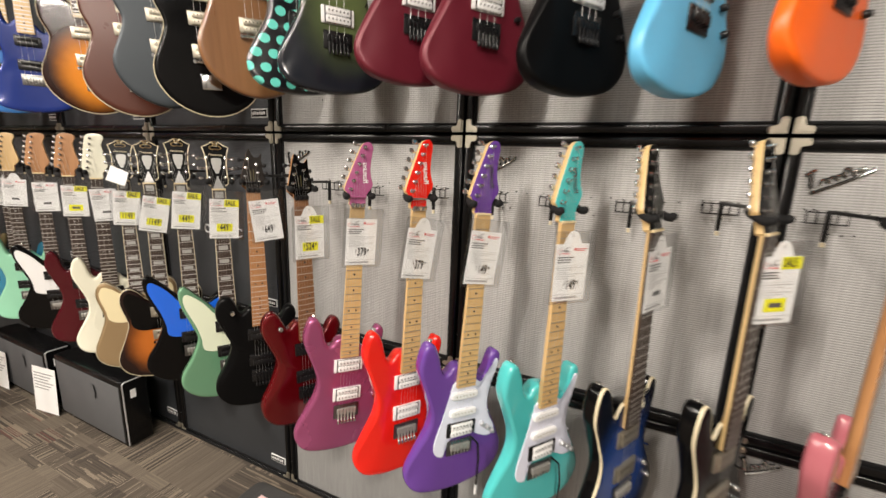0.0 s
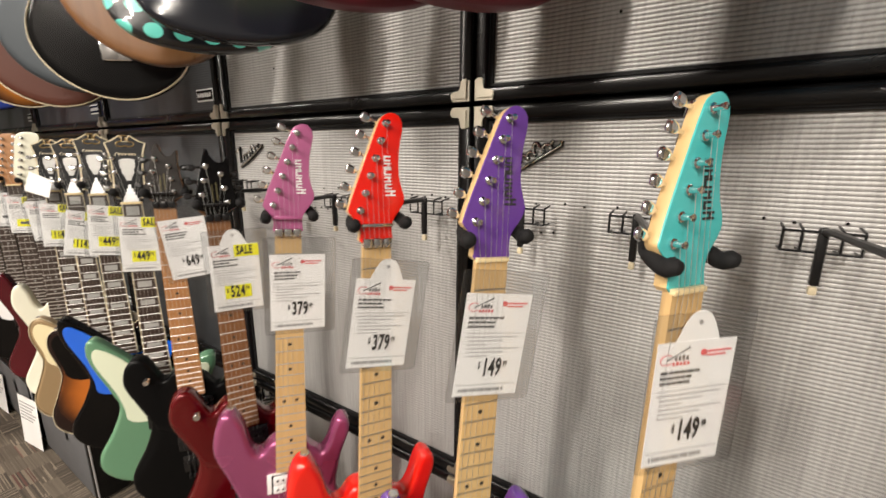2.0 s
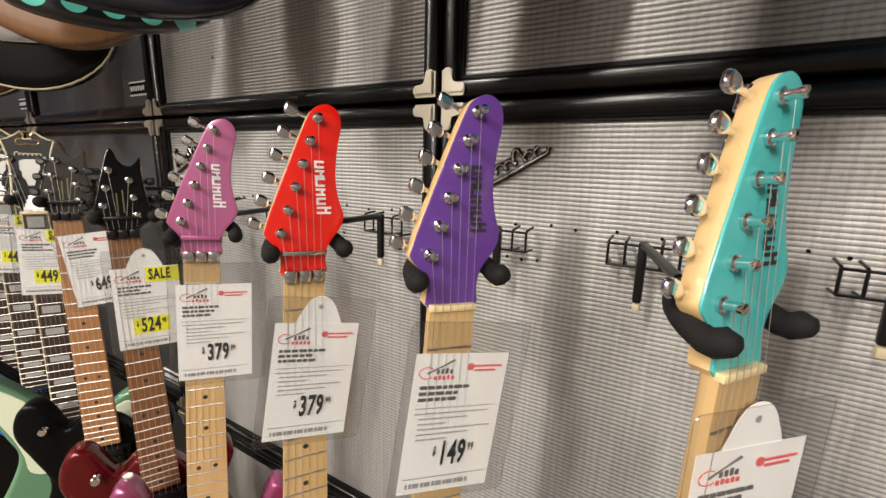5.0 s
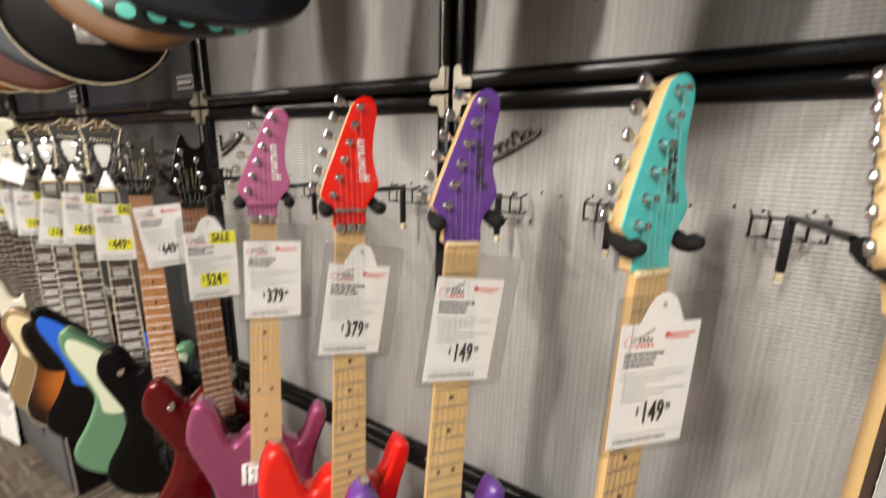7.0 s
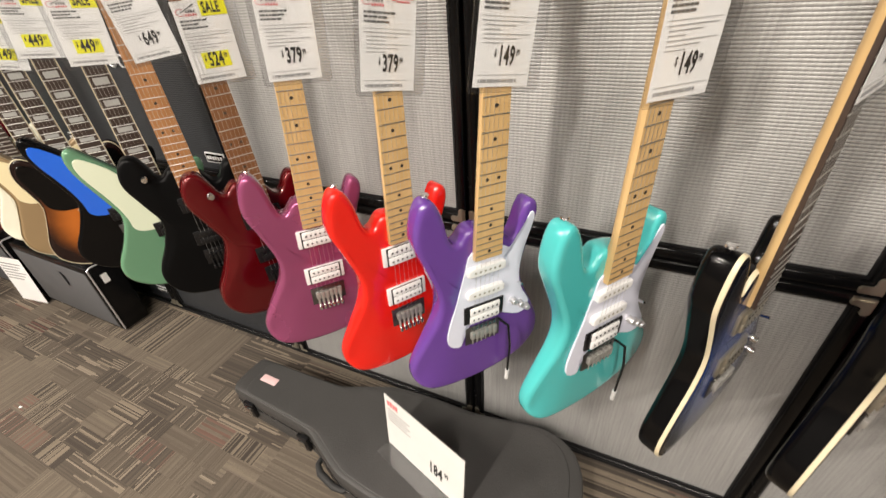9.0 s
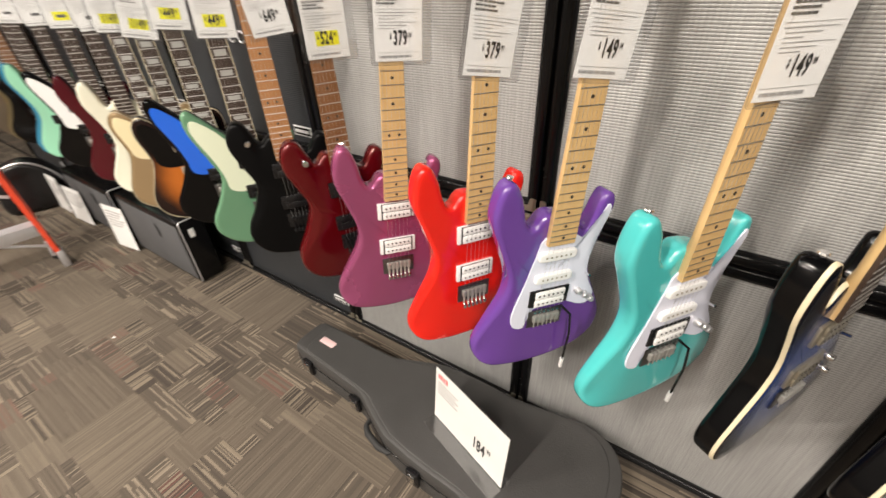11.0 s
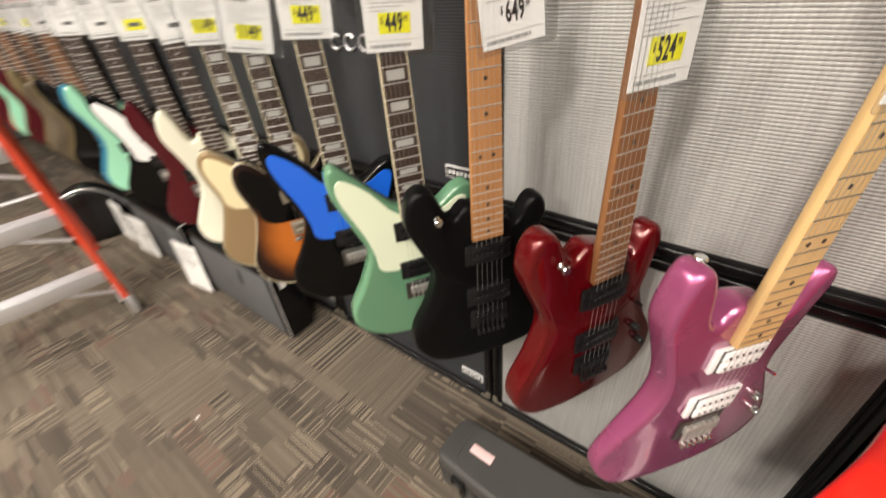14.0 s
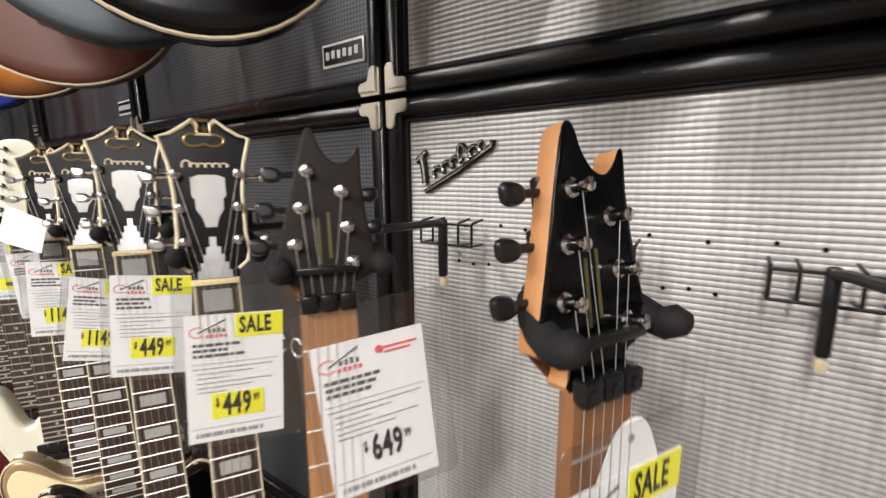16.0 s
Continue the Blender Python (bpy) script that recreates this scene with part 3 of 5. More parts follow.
def speaker_cabinet(x0, z0, dark, row):
    t = thing("speaker_cabinet", pose(x0 + CW / 2, 0, z0), ("black speaker cabinet with dark perforated metal grille" if dark else "black speaker cabinet with silver woven grille cloth"), "speaker cabinet", "wall of speaker cabinets")
    h, w = CH, CW / 2 - 0.0015
    foot = 0.4 if row == 0 else 1.0

    def ring_frame(profile, e0=0.0):
        bm, loops = bmesh.new(), []
        for e, y in profile:
            e += e0
            loops.append([bm.verts.new((sx * (w - e), y, (e * foot + 0.0005) if sz < 0 else (h - 0.0015 - e))) for sx, sz in ((-1, -1), (1, -1), (1, 1), (-1, 1))])
        for p, q in zip(loops, loops[1:]):
            for k in range(4):
                bm.faces.new((p[k], p[(k + 1) % 4], q[(k + 1) % 4], q[k]))
        return bm

    bm = ring_frame([(0, 0.34)] + [(EDGE * (0.5 - 0.5 * math.cos(math.pi * k / 10)), 0.008 - 0.0125 * math.sin(math.pi * k / 10) ** 0.8) for k in range(11)] + [(EDGE, 0.02)])
    part("shell", bm, M["tolex"], t, "black textured covering")
    bm = bmesh.new()
    box(bm, -w + EDGE - 0.004, w - EDGE + 0.004, 0.012, 0.03, EDGE * foot - 0.004, h - EDGE + 0.003)
    part("grille", bm, M["perforated" if dark else "silver_cloth"], t, "" if dark else "silver woven cloth", smooth=0)
    bm = ring_frame([(0, 0.013), (0, 0.0065), (0.004, 0.0065), (0.005, 0.013)], EDGE - 0.0005)
    part("grille_edge", bm, M["matt_black"], t)
    cm = shared("corner", corner_mesh, M["nickel"])
    for sx, sz in ((-1, 0), (1, 0), (-1, 1), (1, 1)):
        m = Matrix.Translation((sx * (w - 0.003), -0.0045, h - 0.0045 if sz else 0.0035)) @ Matrix.Diagonal((-sx, 1, -1 if sz else 1, 1))
        place("corner", cm, t, m, "metal corner protector")
    if dark:
        bm = bmesh.new()
        box(bm, 0, 0.088, 0.0, 0.004, 0, 0.034, 0.001)
        b = part("badge", bm, M["white_plastic"], t, "small white-edged badge", pose(w - 0.13, 0.009, EDGE + 0.028))
        bm = bmesh.new()
        box(bm, 0.004, 0.084, -0.001, 0.001, 0.004, 0.030)
        part("badge_field", bm, M["tolex"], b)
        bar = shared("badge_bar", lambda: new_box(0, 0.007, -0.002, 0.0, 0.011, 0.022), M["white_plastic"], 0)
        for k in range(6):
            place("badge_mark", bar, b, Matrix.Translation((0.010 + 0.012 * k, 0, 0.001 * (k % 2))))
        if row == 1:
            bm = bmesh.new()
            for k in range(5):
                cx = -0.055 + 0.052 * k
                tube(bm, [(cx + 0.018 * math.cos(q), 0.008, 0.36 + 0.018 * math.sin(q)) for q in (0.6 + 5.0 * j / 8 for j in range(9))], 0.003, 6)
            part("wide_badge", bm, M["aluminium"], t, "row of grey letter-like shapes")
    else:
        if row:
            logo_parts(t, -w + EDGE + 0.032, h - EDGE - 0.098, 0.112)
        else:
            logo_parts(t, -w + EDGE + 0.025, h - EDGE - 0.06, 0.08)
        if row == 2:
            sm = shared("screw_head", lambda: lathe(bmesh.new(), [(0.0022, 0.0), (0.0022, 0.003)], "y", 6), M["tolex"])
            for k in range(7):
                place("screw_head", sm, t, Matrix.Translation((-w + 0.20 + 0.03 * k + 0.05 * (k > 3), 0.0105, 0.20 - 0.09 * (k == 1) + 0.004 * (k % 2))))
        if row == 1:
            sm = shared("screw_head", lambda: lathe(bmesh.new(), [(0.0022, 0.0), (0.0022, 0.003)], "y", 6), M["tolex"])
            for k in range(16):
                place("screw_head", sm, t, Matrix.Translation((-w + 0.07 + 0.044 * k + 0.006 * (k % 3), 0.0105, 0.616 - 0.003 * (k % 2))))
            for k in range(7):
                place("screw_head", sm, t, Matrix.Translation((-w + 0.11 + 0.022 * (k % 3) + 0.24 * (k // 3), 0.0105, 0.566 - 0.002 * (k % 2))))
    return t


for col in range(-6, 3):
    for row in range(3):
        speaker_cabinet(col * CW, row * CH, col < -1, row)

# thin black strip at the foot of the wall
tagged(new("baseboard", mesh_of("baseboard", new_box(XL, XR, -0.012, -0.005, 0, 0.012, 0.002), M["matt_black"])), "thin black strip along the floor", "baseboard", kind="structure")


# ---- electric guitars ----
def of(key):
    return P[key] if key in P else M[key]


TWIN = [(-.03, -.492), (-.058, -.478), (-.085, -.45), (-.115, -.434), (-.14, -.449), (-.148, -.49), (-.132, -.55), (-.128, -.585), (-.15, -.65), (-.172, -.71), (-.165, -.762), (-.12, -.80), (-.045, -.816)]
TWIN_GUARD = [(-.03, -.505), (-.085, -.466), (-.117, -.452), (-.132, -.466), (-.135, -.495), (-.119, -.55), (-.112, -.585), (-.08, -.605), (-.02, -.606)]
SHAPES = {
    "strat": [(-.022, -.426), (-.040, -.432), (-.052, -.446), (-.064, -.448), (-.075, -.43), (-.086, -.39), (-.102, -.363), (-.122, -.364), (-.136, -.392), (-.139, -.435), (-.117, -.49), (-.096, -.55), (-.101, -.60), (-.132, -.66), (-.158, -.715), (-.152, -.758), (-.115, -.788), (-.04, -.80), (.04, -.796), (.11, -.776), (.148, -.738), (.153, -.69), (.130, -.635), (.099, -.575), (.092, -.535), (.101, -.48), (.117, -.432), (.113, -.407), (.095, -.402), (.082, -.422), (.073, -.450), (.060, -.468), (.042, -.456), (.022, -.436)],
    "wolf": [(-.026, -.44), (-.042, -.444), (-.056, -.456), (-.068, -.452), (-.078, -.43), (-.095, -.402), (-.118, -.398), (-.138, -.42), (-.143, -.46), (-.12, -.515), (-.102, -.565), (-.124, -.63), (-.157, -.69), (-.156, -.74), (-.12, -.783), (-.06, -.80), (0, -.803), (.06, -.80), (.12, -.783), (.156, -.74), (.157, -.69), (.126, -.63), (.103, -.565), (.108, -.525), (.125, -.484), (.117, -.455), (.098, -.449), (.082, -.462), (.067, -.486), (.05, -.488), (.026, -.46)],
    "offset": [(-.028, -.46), (-.06, -.432), (-.10, -.392), (-.135, -.362), (-.155, -.374), (-.153, -.42), (-.122, -.50), (-.107, -.55), (-.134, -.62), (-.17, -.69), (-.165, -.745), (-.12, -.79), (-.05, -.81), (.03, -.81), (.1, -.79), (.15, -.75), (.165, -.69), (.145, -.62), (.12, -.56), (.118, -.525), (.137, -.473), (.133, -.447), (.1, -.449), (.06, -.475), (.03, -.48)],
    "twin": TWIN + [(-x, z) for x, z in reversed(TWIN)],
    "single": [(-.03, -.43), (-.09, -.40), (-.135, -.43), (-.14, -.49), (-.118, -.55), (-.138, -.61), (-.163, -.67), (-.161, -.725), (-.128, -.78), (-.068, -.82), (0, -.834), (.068, -.82), (.128, -.78), (.161, -.725), (.163, -.67), (.14, -.615), (.118, -.56), (.125, -.51), (.12, -.47), (.09, -.46), (.06, -.49), (.035, -.50), (.028, -.48)],
}
GUARDS = {
    "twin": TWIN_GUARD + [(-x, z) for x, z in reversed(TWIN_GUARD)],
    "strat": [(-.03, -.47), (-.044, -.505), (-.062, -.57), (-.082, -.64), (-.077, -.675), (-.05, -.684), (-.042, -.64), (.03, -.628), (.055, -.636), (.085, -.650), (.108, -.648), (.116, -.625), (.094, -.585), (.083, -.545), (.090, -.49), (.107, -.435), (.097, -.422), (.08, -.458), (.058, -.482), (.03, -.47)],
    "offset": [(-.03, -.475), (-.08, -.42), (-.125, -.386), (-.142, -.394), (-.138, -.43), (-.108, -.50), (-.094, -.55), (-.09, -.585), (-.06, -.60), (0, -.60), (.08, -.60), (.098, -.58), (.102, -.535), (.121, -.478), (.1, -.466), (.05, -.488)],
    "single": [(.03, -.51), (.09, -.49), (.1, -.53), (.095, -.58), (.12, -.64), (.05, -.64), (.035, -.6)],
}
HEADS = {
    "blade": [(-.021, 0), (-.023, .018), (-.034, .033), (-.047, .047), (-.046, .056), (-.035, .085), (-.012, .138), (.006, .178), (.016, .192), (.032, .198), (.046, .192), (.051, .176), (.045, .145), (.043, .115), (.046, .092), (.053, .07), (.048, .055), (.032, .035), (.023, .018), (.021, 0)],
    "hook": [(-.021, 0), (-.024, .016), (-.048, .03), (-.05, .04), (-.038, .09), (-.022, .16), (-.012, .197), (-.004, .198), (.002, .178), (.012, .163), (.024, .16), (.034, .168), (.041, .18), (.043, .172), (.042, .14), (.046, .09), (.053, .04), (.05, .03), (.024, .016), (.021, 0)],
    "crown": [(-.021, 0), (-.022, .012), (-.031, .020), (-.0335, .030), (-.031, .050), (-.031, .090), (-.034, .120), (-.041, .147), (-.031, .150), (-.020, .157), (-.010, .165), (-.006, .160), (-.006, .150), (.006, .150), (.006, .160), (.010, .165), (.020, .157), (.031, .150), (.041, .147), (.034, .120), (.031, .090), (.031, .050), (.0335, .030), (.031, .020), (.022, .012), (.021, 0)],
    "paddle": [(-.021, 0), (-.024, .02), (-.042, .04), (-.043, .06), (-.036, .1), (-.028, .15), (-.02, .178), (.0, .188), (.03, .186), (.04, .17), (.03, .15), (.032, .12), (.04, .08), (.044, .05), (.025, .025), (.021, 0)],
}
HEADS["hook"] = [(x * (1.0 if z < 0.01 else 0.76), z * 0.68) for x, z in HEADS["hook"]]
HEADS["blade"] = [(x * (1.0 if z < 0.02 else 0.82), z * 0.93) for x, z in HEADS["blade"]]


def drawn_out(pts):
    """Bodies measure a little longer above and below the waist."""
    return [(x * 0.97, -0.585 + (z + 0.585) * (1.07 if z > -0.585 else 1.01)) for x, z in pts]


SHAPES = {k: drawn_out(v) for k, v in SHAPES.items()}
SHAPES["wolf"] = [(x, z + 0.018) for x, z in SHAPES["wolf"]]
SHAPES["offset"] = [(x, z if z > -0.6 else -0.6 + (z + 0.6) * 0.91) for x, z in SHAPES["offset"]]
GUARDS = {k: drawn_out(v) for k, v in GUARDS.items()}
SCALE = 0.662


def fret_z(k):
    return -SCALE * (1 - 2 ** (-k / 12))


def neck_half(z):
    return 0.021 + 0.0075 * min(1, -z / 0.47)


def neck_mesh(end):
    bm, rings = bmesh.new(), []
    for k in range(13):
        z = end * k / 12
        w = neck_half(z)
        deep = 0.013 + 0.003 * k / 12 if k < 11 else 0.016 + 0.006 * (k - 10)
        ring = [bm.verts.new((w * math.cos(q), 0.006 + deep * max(0, math.sin(q)) ** 0.8, z)) for q in (math.pi * j / 10 for j in range(11))]
        rings.append(ring)
    for a, b in zip(rings, rings[1:]):
        for j in range(10):
            bm.faces.new((a[j], a[j + 1], b[j + 1], b[j]))
        bm.faces.new((a[10], a[0], b[0], b[10]))
    bm.faces.new(rings[0])
    bm.faces.new(rings[-1])
    return bm


def board_mesh(end, inset=0.0):
    bm = bmesh.new()
    a = [(-neck_half(0) + inset, 0), (neck_half(0) - inset, 0), (neck_half(end) - inset, end), (-neck_half(end) + inset, end)]
    return plate(bm, a, 0.0, 0.0062)


def tuner_shaft():
    bm = bmesh.new()
    box(bm, -0.008, 0.008, 0.015, 0.024, -0.009, 0.009, 0.002)
    return tube(bm, [(0, 0.016, 0), (-0.020, 0.016, 0)], 0.0024, 8)


def tuner_button():
    pts = smooth_outline([(-.018, -.0025), (-.021, -.0055), (-.027, -.0066), (-.032, -.0042), (-.033, .0028), (-.0305, .0062), (-.023, .0058), (-.019, .003)], 3)
    return slab(bmesh.new(), pts, 0.0125, 0.0195, 0.003, 0.003, steps=2)


def tuner_post():
    return lathe(bmesh.new(), [(0.0052, 0.003), (0.0052, 0.0), (0.0034, -0.001), (0.0030, -0.007), (0.0038, -0.009), (0.0036, -0.0115), (0.0015, -0.012)], "y", 12)


def humbucker_parts(t, z, ring_mat, coil_mat, y, tilt=0):
    bm = bmesh.new()
    box(bm, -0.045, 0.045, y - 0.006, y + 0.001, -0.0215, 0.0215, 0.002)
    p = part("pickup", bm, ring_mat, t, "", pose(0, 0, z, 0, tilt, 0))
    if ring_mat != coil_mat or coil_mat == M["white_plastic"]:
        part("recess", new_box(-0.037, 0.037, y - 0.0066, y - 0.0055, -0.0205, 0.0205), M["black_metal"], p, "dark recess round the coils", smooth=0)
    for s in (-1, 1):
        part("coil", new_box(-0.034, 0.034, y - 0.0105, y - 0.005, 0.0102 * s - 0.0094, 0.0102 * s + 0.0094, bevel=0.003), coil_mat, p)
    bm = bmesh.new()
    for k in range(6):
        for s in (-1, 1):
            lathe(bm, [(0.0022, y - 0.0112), (0.0022, y - 0.0098)], "y", 8, (-0.026 + 0.0104 * k, 0, 0.0102 * s))
    part("pole_screws", bm, M["black_metal"], p)


def single_coil(t, z, y, tilt=0):
    out = smooth_outline([(-.041, 0), (-.036, .0095), (0, .0105), (.036, .0095), (.041, 0), (.036, -.0095), (0, -.0105), (-.036, -.0095)], 3)
    p = part("pickup", slab(bmesh.new(), out, y - 0.009, y + 0.001, 0.003, 0, steps=2), M["white_plastic"], t, "white single-coil pickup", pose(0, 0, z, 0, tilt, 0))
    bm = bmesh.new()
    for k in range(6):
        lathe(bm, [(0.0024, y - 0.0096), (0.0024, y - 0.0085)], "y", 8, (-0.026 + 0.0104 * k, 0, 0))
    part("pole_screws", bm, M["nickel"], p)


def tremolo(t, y, metal, locking):
    bm = bmesh.new()
    box(bm, -0.04, 0.04, y - 0.004, y, -0.026, 0.02, 0.001)
    p = part("bridge", bm, M["bridge_plate"] if metal == M["chrome"] else metal, t, "", pose(0, 0, -SCALE))
    for k in range(6):
        x = -0.026 + 0.0104 * k
        bm = bmesh.new()
        box(bm, x - 0.0046, x + 0.0046, y - 0.0115, y - 0.0035, -0.008 - 0.002 * (k % 3), 0.009, 0.0015)
        tube(bm, [(x, y - 0.008, -0.008), (x, y - 0.008, -0.033 if locking else -0.022)], 0.0026 if locking else 0.0012, 6)
        part("saddle", bm, M["string_steel"] if metal == M["chrome"] else metal, p)
    if locking:
        fm = shared("fine_tuner" + metal.name, lambda: lathe(bmesh.new(), [(0.003, -0.040), (0.0042, -0.038), (0.0042, -0.030), (0.003, -0.028)], "z", 8), metal)
        for k in range(6):
            place("fine_tuner", fm, p, Matrix.Translation((-0.026 + 0.0104 * k, y - 0.012, 0)))
    else:
        bm = bmesh.new()
        for k in range(6):
            lathe(bm, [(0.0026, y - 0.006), (0.0026, y - 0.004)], "y", 8, (-0.026 + 0.0104 * k, 0, 0.0155))
        part("plate_screws", bm, metal, p)
    return p


def knob_mesh():
    return lathe(bmesh.new(), [(0.0075, 0), (0.0075, -0.004), (0.0066, -0.011), (0.0056, -0.0135), (0.0025, -0.014)], "y", 16)


def guitar(label, at, yaw, shape="strat", body="red", head="blade", head_paint=None, side="maple", neck="maple", board="maple", style="hh", guard=None,
           metal="chrome", binding=None, lean=0.0, roll=0.0, bw=0.0075, top=None, detail=2, group="lower row of guitars", dots="dot", horn=None, arch=0.0, edge=0.010, tilt=None):
    t = thing("electric_guitar", Matrix.Translation(at) @ pose(0, 0, 0, 0, 0, yaw) @ pose(0, 0, 0, lean, roll, 0), label, "electric guitar", group)
    mt = M[metal]
    out = smooth_outline(SHAPES[shape], 4 if detail > 1 else 3)
    y0 = 0.0125
    bm = slab(bmesh.new(), out, y0, y0 + 0.044, edge, 0.012, (0, -0.6), arch, 0.014 if shape == "strat" and not binding else 0.0, shell=True)
    part("body", bm, of(body), t)
    if top:
        lid = [Vector((0, -0.6)) + (p - Vector((0, -0.6))) * 0.975 for p in out]
        part("top", slab(bmesh.new(), lid, y0 - 0.0006, y0 + 0.004, 0.003, 0, (0, -0.6), arch, steps=2, shell=True), of(top), t, "dark blue stained top")
    if binding:
        big = [p + (p - Vector((0, -0.6))).normalized() * 0.0012 for p in out]
        bm = bmesh.new()
        n = len(big)
        rows = [[bm.verts.new((p.x * s, y, (p.y + 0.6) * s - 0.6)) for p in big] for s, y in ((0.985, y0 + 0.0012), (0.995, y0 + 0.0016), (1.0, y0 + 0.005), (1.0, y0 + bw), (0.96, y0 + bw + 0.001))]
        for a, b in zip(rows, rows[1:]):
            for k in range(n):
                bm.faces.new((a[k], a[(k + 1) % n], b[(k + 1) % n], b[k]))
        part("binding", bm, of(binding), t, "cream edge binding")
    yf = y0 - arch
    end = -0.475 if shape != "single" else -0.46
    place("neck", shared("neck%.3f%s" % (end, neck), lambda: neck_mesh(end), of(neck)), t)
    fancy = head == "crown"
    fb = place("fretboard", shared("board%.3f%s%d" % (end, board, fancy), lambda: board_mesh(end, 0.0022 if fancy else 0), of(board), 0), t)
    if fancy:
        place("board_binding", shared("boardb", lambda: plate(bmesh.new(), [(-neck_half(0), 0), (neck_half(0), 0), (neck_half(end), end), (-neck_half(end), end)], 0.0006, 0.0066), M["cream"], 0), t, None, "cream fretboard binding")
    # frets
    if detail > 1:
        pale = board in ("maple", "maple_pale")
        fm = shared("fret%d" % pale, lambda: tube(bmesh.new(), [(-1, 0, 0), (1, 0, 0)], 0.0010, 6), M["bridge_steel" if pale else "string_steel"])
        for k in range(1, 23):
            z = fret_z(k)
            if z > end:
                place("fret", fm, fb, Matrix.Translation((0, -0.0001, z)) @ Matrix.Diagonal((neck_half(z) * 0.985, 1, 1, 1)))
    else:
        bm = bmesh.new()
        for k in range(1, 22):
            z = fret_z(k)
            w = neck_half(z) * 0.985
            box(bm, -w, w, -0.0013, 0.0005, z - 0.0014, z + 0.0014)
        tagged(part("fret_set", bm, M["string_steel"], fb), kind="stuff")
    # position marks
    if fancy:
        for k in (1, 3, 5, 7, 9, 12, 15, 17, 19):
            z = (fret_z(k) + fret_z(k - 1)) / 2
            h = abs(fret_z(k) - fret_z(k - 1)) * 0.3
            w = neck_half(z) * 0.62
            part("inlay", plate(bmesh.new(), [(-w, z - h), (w, z - h), (w, z + h), (-w, z + h)], -0.0005, 0.001), M["pearl"], fb, "pearl block inlay", smooth=0)
    elif dots:
        dm = shared("dot" + dots, lambda: lathe(bmesh.new(), [(0.0032, -0.0004), (0.0032, 0.001)], "y", 10), M[dots])
        for k, xs in ((3, (0,)), (5, (0,)), (7, (0,)), (9, (0,)), (12, (-0.011, 0.011)), (15, (0,)), (17, (0,)), (19, (0,)), (21, (0,))):
            for x in xs:
                place("position_dot", dm, fb, Matrix.Translation((x, 0, (fret_z(k) + fret_z(k - 1)) / 2)))
    # headstock
    tip = pose(0, 0, 0, tilt or {"blade": -5, "hook": -10, "crown": -10}.get(head, -3))
    ho = [Vector(p) for p in HEADS[head]] if head == "crown" else smooth_outline(HEADS[head], 3)
    hs = part("headstock", slab(bmesh.new(), ho, 0.0045, 0.0205, 0.0006, 0.003, (0.0, 0.08), steps=2), of(side), t, "", tip)
    hp = of(head_paint or side)
    part("face_plate", slab(bmesh.new(), ho, 0.0025, 0.0043, 0.0005, 0, (0.0, 0.08), steps=2), hp, hs, "" if head != "crown" else "black headstock face")
    if fancy:
        bm = bmesh.new()
        tube(bm, [(p.x * 0.985, 0.0026, p.y) for p in ho[1:-1]], 0.0019, 6)
        part("head_binding", bm, M["cream"], hs, "cream headstock binding")
        bm = bmesh.new()
        plate(bm, [(-.0155, .004), (.0155, .004), (.0155, .012), (.0125, .012), (.0125, .020), (.0095, .020), (.0095, .028), (.0065, .028), (.0065, .036), (.003, .036), (.003, .046), (-.003, .046), (-.003, .036), (-.0065, .036), (-.0065, .028), (-.0095, .028), (-.0095, .020), (-.0125, .020), (-.0125, .012), (-.0155, .012)], 0.0, 0.003)
        part("truss_cover", bm, M["bridge_steel"], hs, "stepped metal truss rod cover")
        bm = bmesh.new()
        plate(bm, [(-.005, .056), (.005, .056), (.0075, .066), (.0125, .074), (.0125, .084), (.0155, .088), (.0155, .106), (.008, .109), (-.008, .109), (-.0155, .106), (-.0155, .088), (-.0125, .084), (-.0125, .074), (-.0075, .066)], 0.0012, 0.003)
        part("shield_inlay", bm, M["pearl"], hs, "pearl shield inlay")
        bm = tube(bmesh.new(), [(-0.021 + 0.042 * k / 40 - 0.0022 * math.sin(k * 1.0), 0.002, 0.1165 + 0.0045 * (0.5 - 0.5 * math.cos(k * 1.0)) * (1.7 if k < 8 else 1)) for k in range(41)], 0.0009, 5)
        part("brand_mark", bm, M["cream"], hs, "cream script-like line")
        half = [(.0105, .164), (.0068, .158), (.0062, .1515), (.0115, .1500), (.0165, .1475), (.0175, .1435), (.0145, .1395), (.007, .1385), (.0015, .1400)]
        loop = smooth_outline(half + [(-x, z) for x, z in reversed(half)], 3, False)
        bm = tube(bmesh.new(), [(p[0], 0.0022, p[1]) for p in loop], 0.0016, 6)
        part("scroll_binding", bm, M["brass"], hs, "golden scroll edge")
        part("finial", lathe(bmesh.new(), [(0.0035, 0.142), (0.0045, 0.148), (0.002, 0.153), (0.0038, 0.158), (0.001, 0.162)], "z", 10, (0, 0.009, 0)), M["brass"], hs, "small golden finial")
    if head == "hook":
        for x0, z0, z1 in ((-0.0045, 0.030, 0.066), (0.0035, 0.034, 0.070)):
            part("script_bar", new_box(x0, x0 + 0.002, 0.0018, 0.003, z0, z1), M["olive_ink"], hs, "dull gold lettering bar", smooth=0)
    # tuners
    bmat = M["black_metal"] if metal == "black_metal" else M["chrome"]
    spots = []
